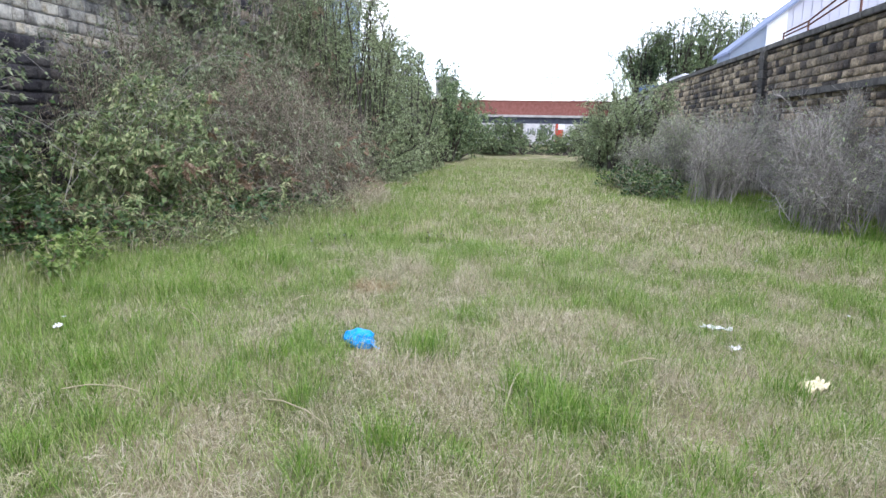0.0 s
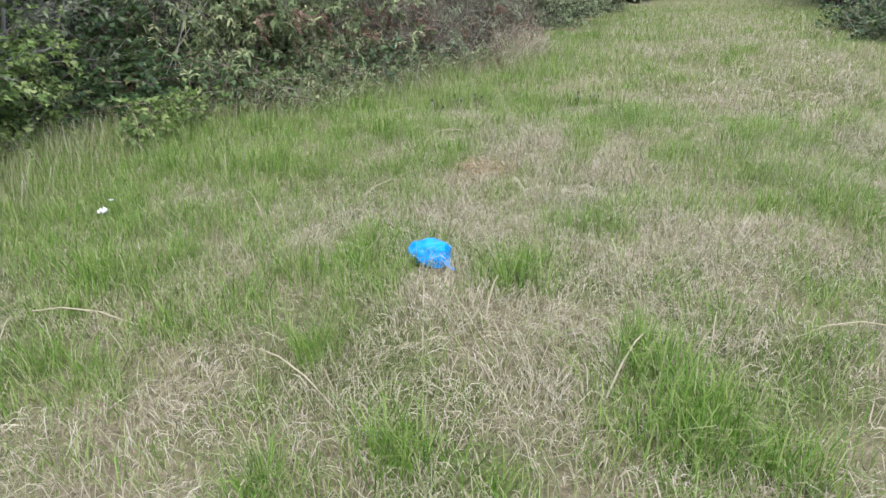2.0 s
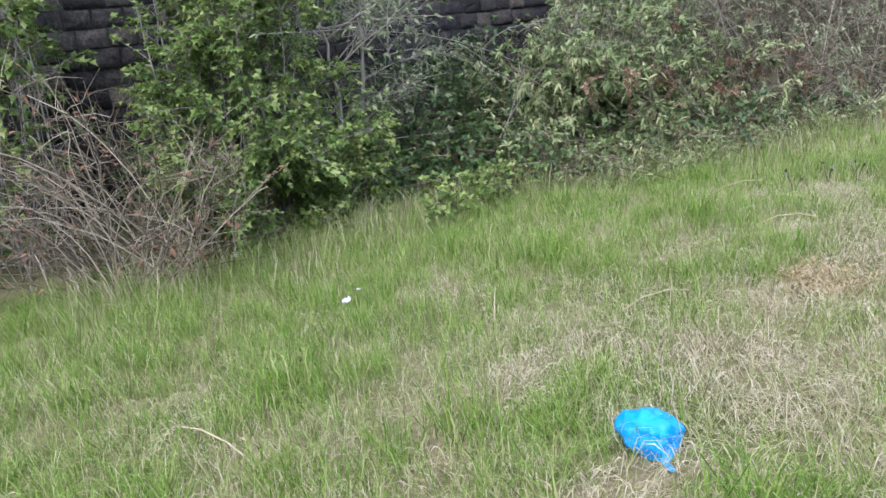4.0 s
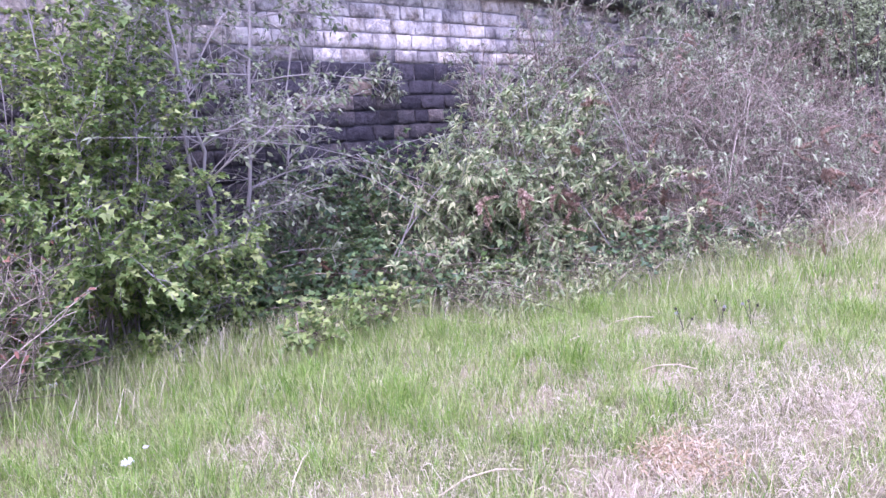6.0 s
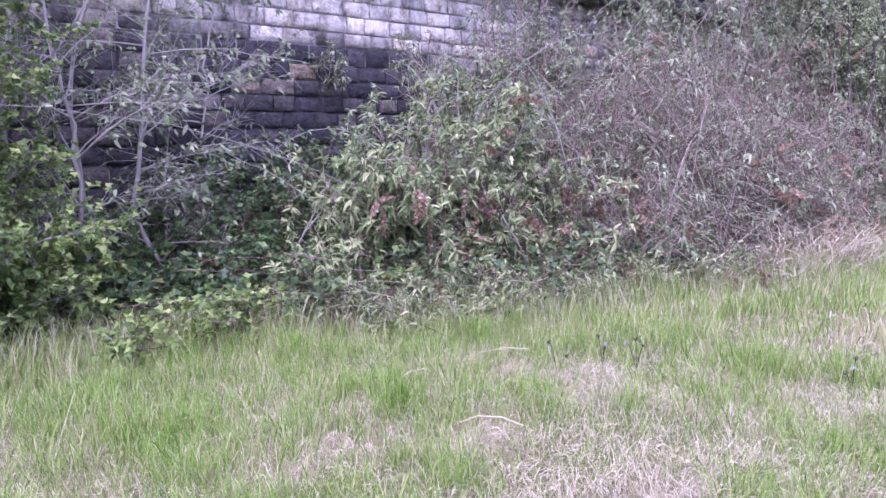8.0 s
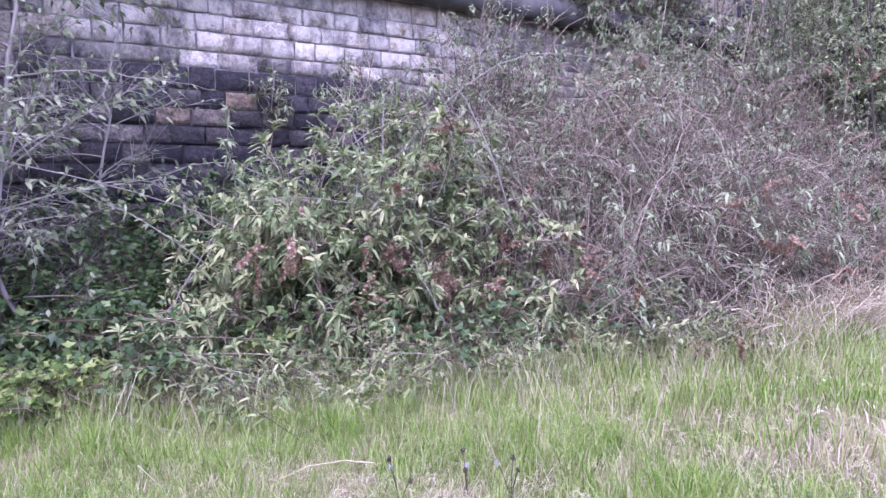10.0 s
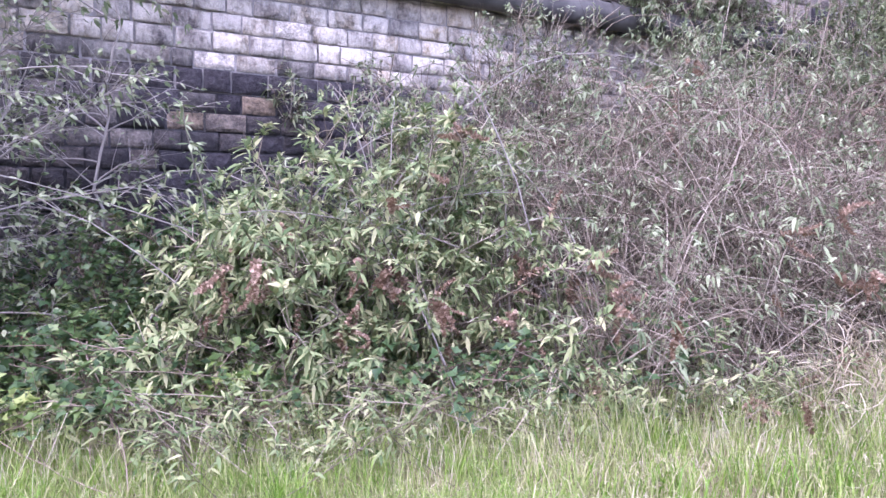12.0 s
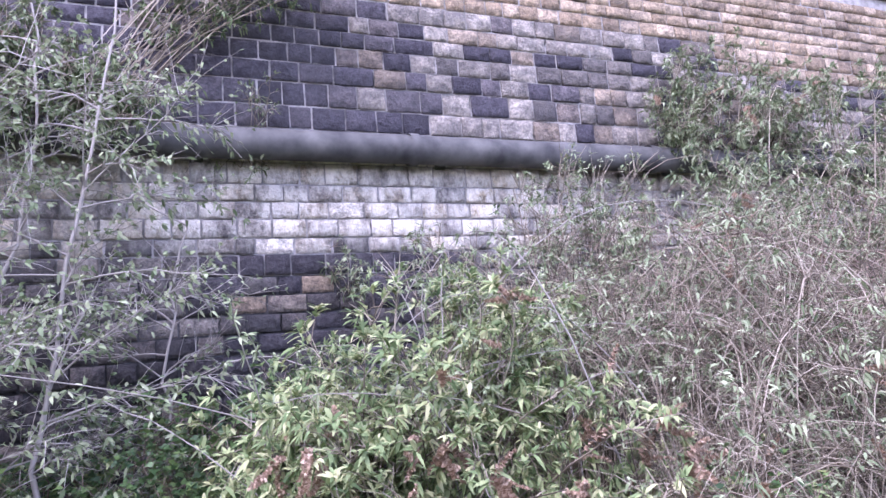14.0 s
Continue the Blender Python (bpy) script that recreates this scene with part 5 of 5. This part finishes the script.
for px, py, rot in ((-0.1, 0.03, 150), (0.1, -0.05, -35)):
    n = 9
    v = []
    for i in range(n):
        t = i / (n - 1)
        for s in (-1, 1):
            v.append((t * 0.12, s * 0.028 * (1 - 0.5 * t) + 0.012 * math.sin(7 * t), -0.01 + 0.018 * math.sin(2.6 * t) * (0.7 if s > 0 else 1) - 0.035 * t))
    f = [(2 * i, 2 * i + 1, 2 * i + 3, 2 * i + 2) for i in range(n - 1)]
    h = part("handle", np_mesh("handle", v, np.array(f), M_BAG, True), bag)
    h.matrix_basis = pose(px, py, 0.0, 0, 0, rot)

M_CREAM = plain_mat("cream_paper", (0.62, 0.53, 0.33), (0.78, 0.7, 0.48), 8, 0.8)
M_PAPER = plain_mat("white_plastic", (0.68, 0.68, 0.67), (0.8, 0.8, 0.8), 8, 0.6)


def scrap(name, label, cat, x, y, lx, ly, mat, crumple, rot, lift=0.05):
    n = 12
    v = []
    for i in range(n):
        for j in range(n):
            a, b = i / (n - 1) - 0.5, j / (n - 1) - 0.5
            q = noise.noise(Vector((a * 5 + x, b * 5 + y, 0)))
            edge = 1 + 0.35 * noise.noise(Vector((a * 3, b * 3, x)))
            v.append((a * lx * edge, b * ly * edge, q * crumple + crumple * 0.5))
    f = [(i * n + j, (i + 1) * n + j, (i + 1) * n + j + 1, i * n + j + 1) for i in range(n - 1) for j in range(n - 1)]
    me = np_mesh(name, v, np.array(f), mat)
    ob = new(name, me)
    sol = ob.modifiers.new("thickness", "SOLIDIFY")
    sol.thickness = 0.003
    ob.matrix_basis = pose(x, y, float(ground_z(x, y)) + lift, 8, -6, rot)
    return tagged(ob, label, cat)


scrap("paper_scrap", "crumpled cream paper scrap on the grass", "litter", 2.27, 4.48, 0.16, 0.11, M_CREAM, 0.06, 20, 0.06)
scrap("plastic_strip", "white plastic strip lying in the grass", "litter", 1.93, 5.68, 0.24, 0.045, M_PAPER, 0.03, -40, 0.06)
scrap("plastic_scrap", "small white plastic scrap in the grass", "litter", 1.95, 5.15, 0.07, 0.05, M_PAPER, 0.03, 10, 0.06)
scrap("plastic_scrap", "small white plastic scrap near the thicket", "litter", -3.4, 4.65, 0.06, 0.05, M_PAPER, 0.03, 10, 0.1)
scrap("plastic_scrap", "torn pale plastic scrap among dead branches", "litter", -5.4, 4.54, 0.1, 0.06, M_PAPER, 0.04, 40, 0.12)
M_FLUFF = plain_mat("seed_fluff", (0.25, 0.25, 0.24), (0.42, 0.42, 0.42), 30, 0.9)
for x, y in ((-2.4, 8.78), (-2.54, 8.5), (-2.22, 8.9), (-1.2, 9.6), (-1.05, 9.8)):
    zz = float(ground_z(x, y))
    ob = thing("seed_stalk", "dark dead flower stalk tipped with pale seed fluff", "plant", (x, y, zz), "seed stalks in the grass")
    for k in range(3):
        a, h = rng.uniform(0, 6.28), rng.uniform(0.13, 0.24)
        tx, ty = 0.06 * math.cos(a), 0.06 * math.sin(a)
        part("stem", rod("stem", M_DARKBARK, [(0, 0, 0), (tx * 0.3, ty * 0.3, h * 0.5), (tx * 0.7, ty * 0.7, h * 0.85), (tx, ty, h)], 0.0022, 4), ob)
        n = 40
        v, f = leaves(RHOMB, F((tx, ty, h)) + rand_dir(n) * 0.008, rand_dir(n), np.full(n, 0.011), np.full(n, 0.006), 0.1)
        part("seed_head", np_mesh("seed_head", v, f, M_DARKBARK if k else M_FLUFF), ob)

# long dry stalks
for x, y, a, L in ((-0.7, 3.3, 160, 0.5), (0.25, 3.7, 80, 0.45), (-0.35, 4.0, 100, 0.4), (-1.9, 3.5, 200, 0.5), (0.9, 4.4, 20, 0.4), (-2.4, 5.1, 140, 0.5), (-1.9, 5.6, 60, 0.4), (-2.7, 7.2, 110, 0.5), (-3.1, 8.1, 60, 0.5), (-2.2, 7.4, 20, 0.4)):
    zz = float(ground_z(x, y))
    ca, sa = math.cos(radians(a)), math.sin(radians(a))
    ob = new("dry_stalk", rod("dry_stalk", M_STRAW, [(0, 0, 0.03), (ca * L * 0.35, sa * L * 0.35, 0.1), (ca * L * 0.7, sa * L * 0.7, 0.12), (ca * L, sa * L, 0.1)], 0.004, 5))
    ob.location = (x, y, zz)
    tagged(ob, "bleached dry grass stalk fallen over the turf", "stalk", "fallen stalks")

# patch of rusty moss, and pale flower heads
n = 900
r, a = 0.24 * np.sqrt(rng.random(n)) * rng.uniform(0.6, 1.1, n), rng.uniform(0, 6.283, n)
px, py = -1.3 + r * np.cos(a) * 1.2, 6.6 + r * np.sin(a)
pos = np.stack([px, py, ground_z(px, py) + 0.02 + rng.random(n) * 0.07], -1)
M_MOSS = leaf_mat("rusty_moss", [(0.0, (0.26, 0.19, 0.1)), (0.6, (0.43, 0.335, 0.19)), (1.0, (0.53, 0.44, 0.28))], 0.9, 0.1, 0.2, 3.0, 0.1)
tagged(new("dead_moss", np_mesh("dead_moss", *leaves(RHOMB, pos, rand_dir(n), np.full(n, 0.06), np.full(n, 0.007), 0.2), M_MOSS)), "rusty orange patch of dead moss in the turf", "moss", kind="stuff")
for x, y in ((3.47, 13.73), (3.07, 8.54), (3.17, 6.18), (-0.34, 10.5), (-3.44, 4.75), (1.74, 14.55), (4.03, 10.28), (3.89, 20.52)):
    zz = float(ground_z(x, y))
    h = random.uniform(0.1, 0.2)
    ob = thing("wild_flower", "small white wild flower standing in the grass", "flower", (x, y, zz), "white flowers in the meadow")
    part("stem", rod("stem", M_GREEN, [(0, 0, 0), (0.01, 0, h * 0.5), (0.012, 0.004, h)], 0.003, 4), ob)
    k = 14
    ang = np.arange(k) * 6.283 / k
    ax = np.stack([np.cos(ang), np.sin(ang), np.full(k, 0.25)], -1)
    part("petals", np_mesh("petals", *leaves(RHOMB, np.tile(F((0.012, 0.004, h)), (k, 1)), unit(ax), np.full(k, 0.02), np.full(k, 0.009), 0.1), M_PAPER), ob)

# single coarse tussocks that stand out of the sward
for x, y in ((0.56, 3.55), (2.02, 4.31), (-0.35, 3.12), (-3.28, 6.02), (0.88, 3.53), (-0.38, 4.53), (0.58, 3.7), (0.37, 3.99), (-2.49, 3.8), (-1.5, 4.28), (-1.73, 9.55), (-1.28, 9.82), (-3.6, 8.67), (-4.18, 7.44), (-3.18, 6.26), (-2.62, 7.31)):
    n = 260
    wide = rng.uniform(0.1, 0.17)
    bx, by = x + rng.normal(0, wide * 0.8, n), y + rng.normal(0, wide * 0.6, n)
    v, f = blades(bx, by, rng.uniform(0.1, 0.36, n), np.full(n, 0.0025), rng.uniform(0.15, 1.0, n))
    ob = new("grass_tussock", np_mesh("grass_tussock", v - F((x, y, 0)), f, M_GREEN))
    ob.location = (x, y, 0)
    tagged(ob, "coarse green grass tussock standing above the turf", "grass tussock", "tussocks in the meadow")
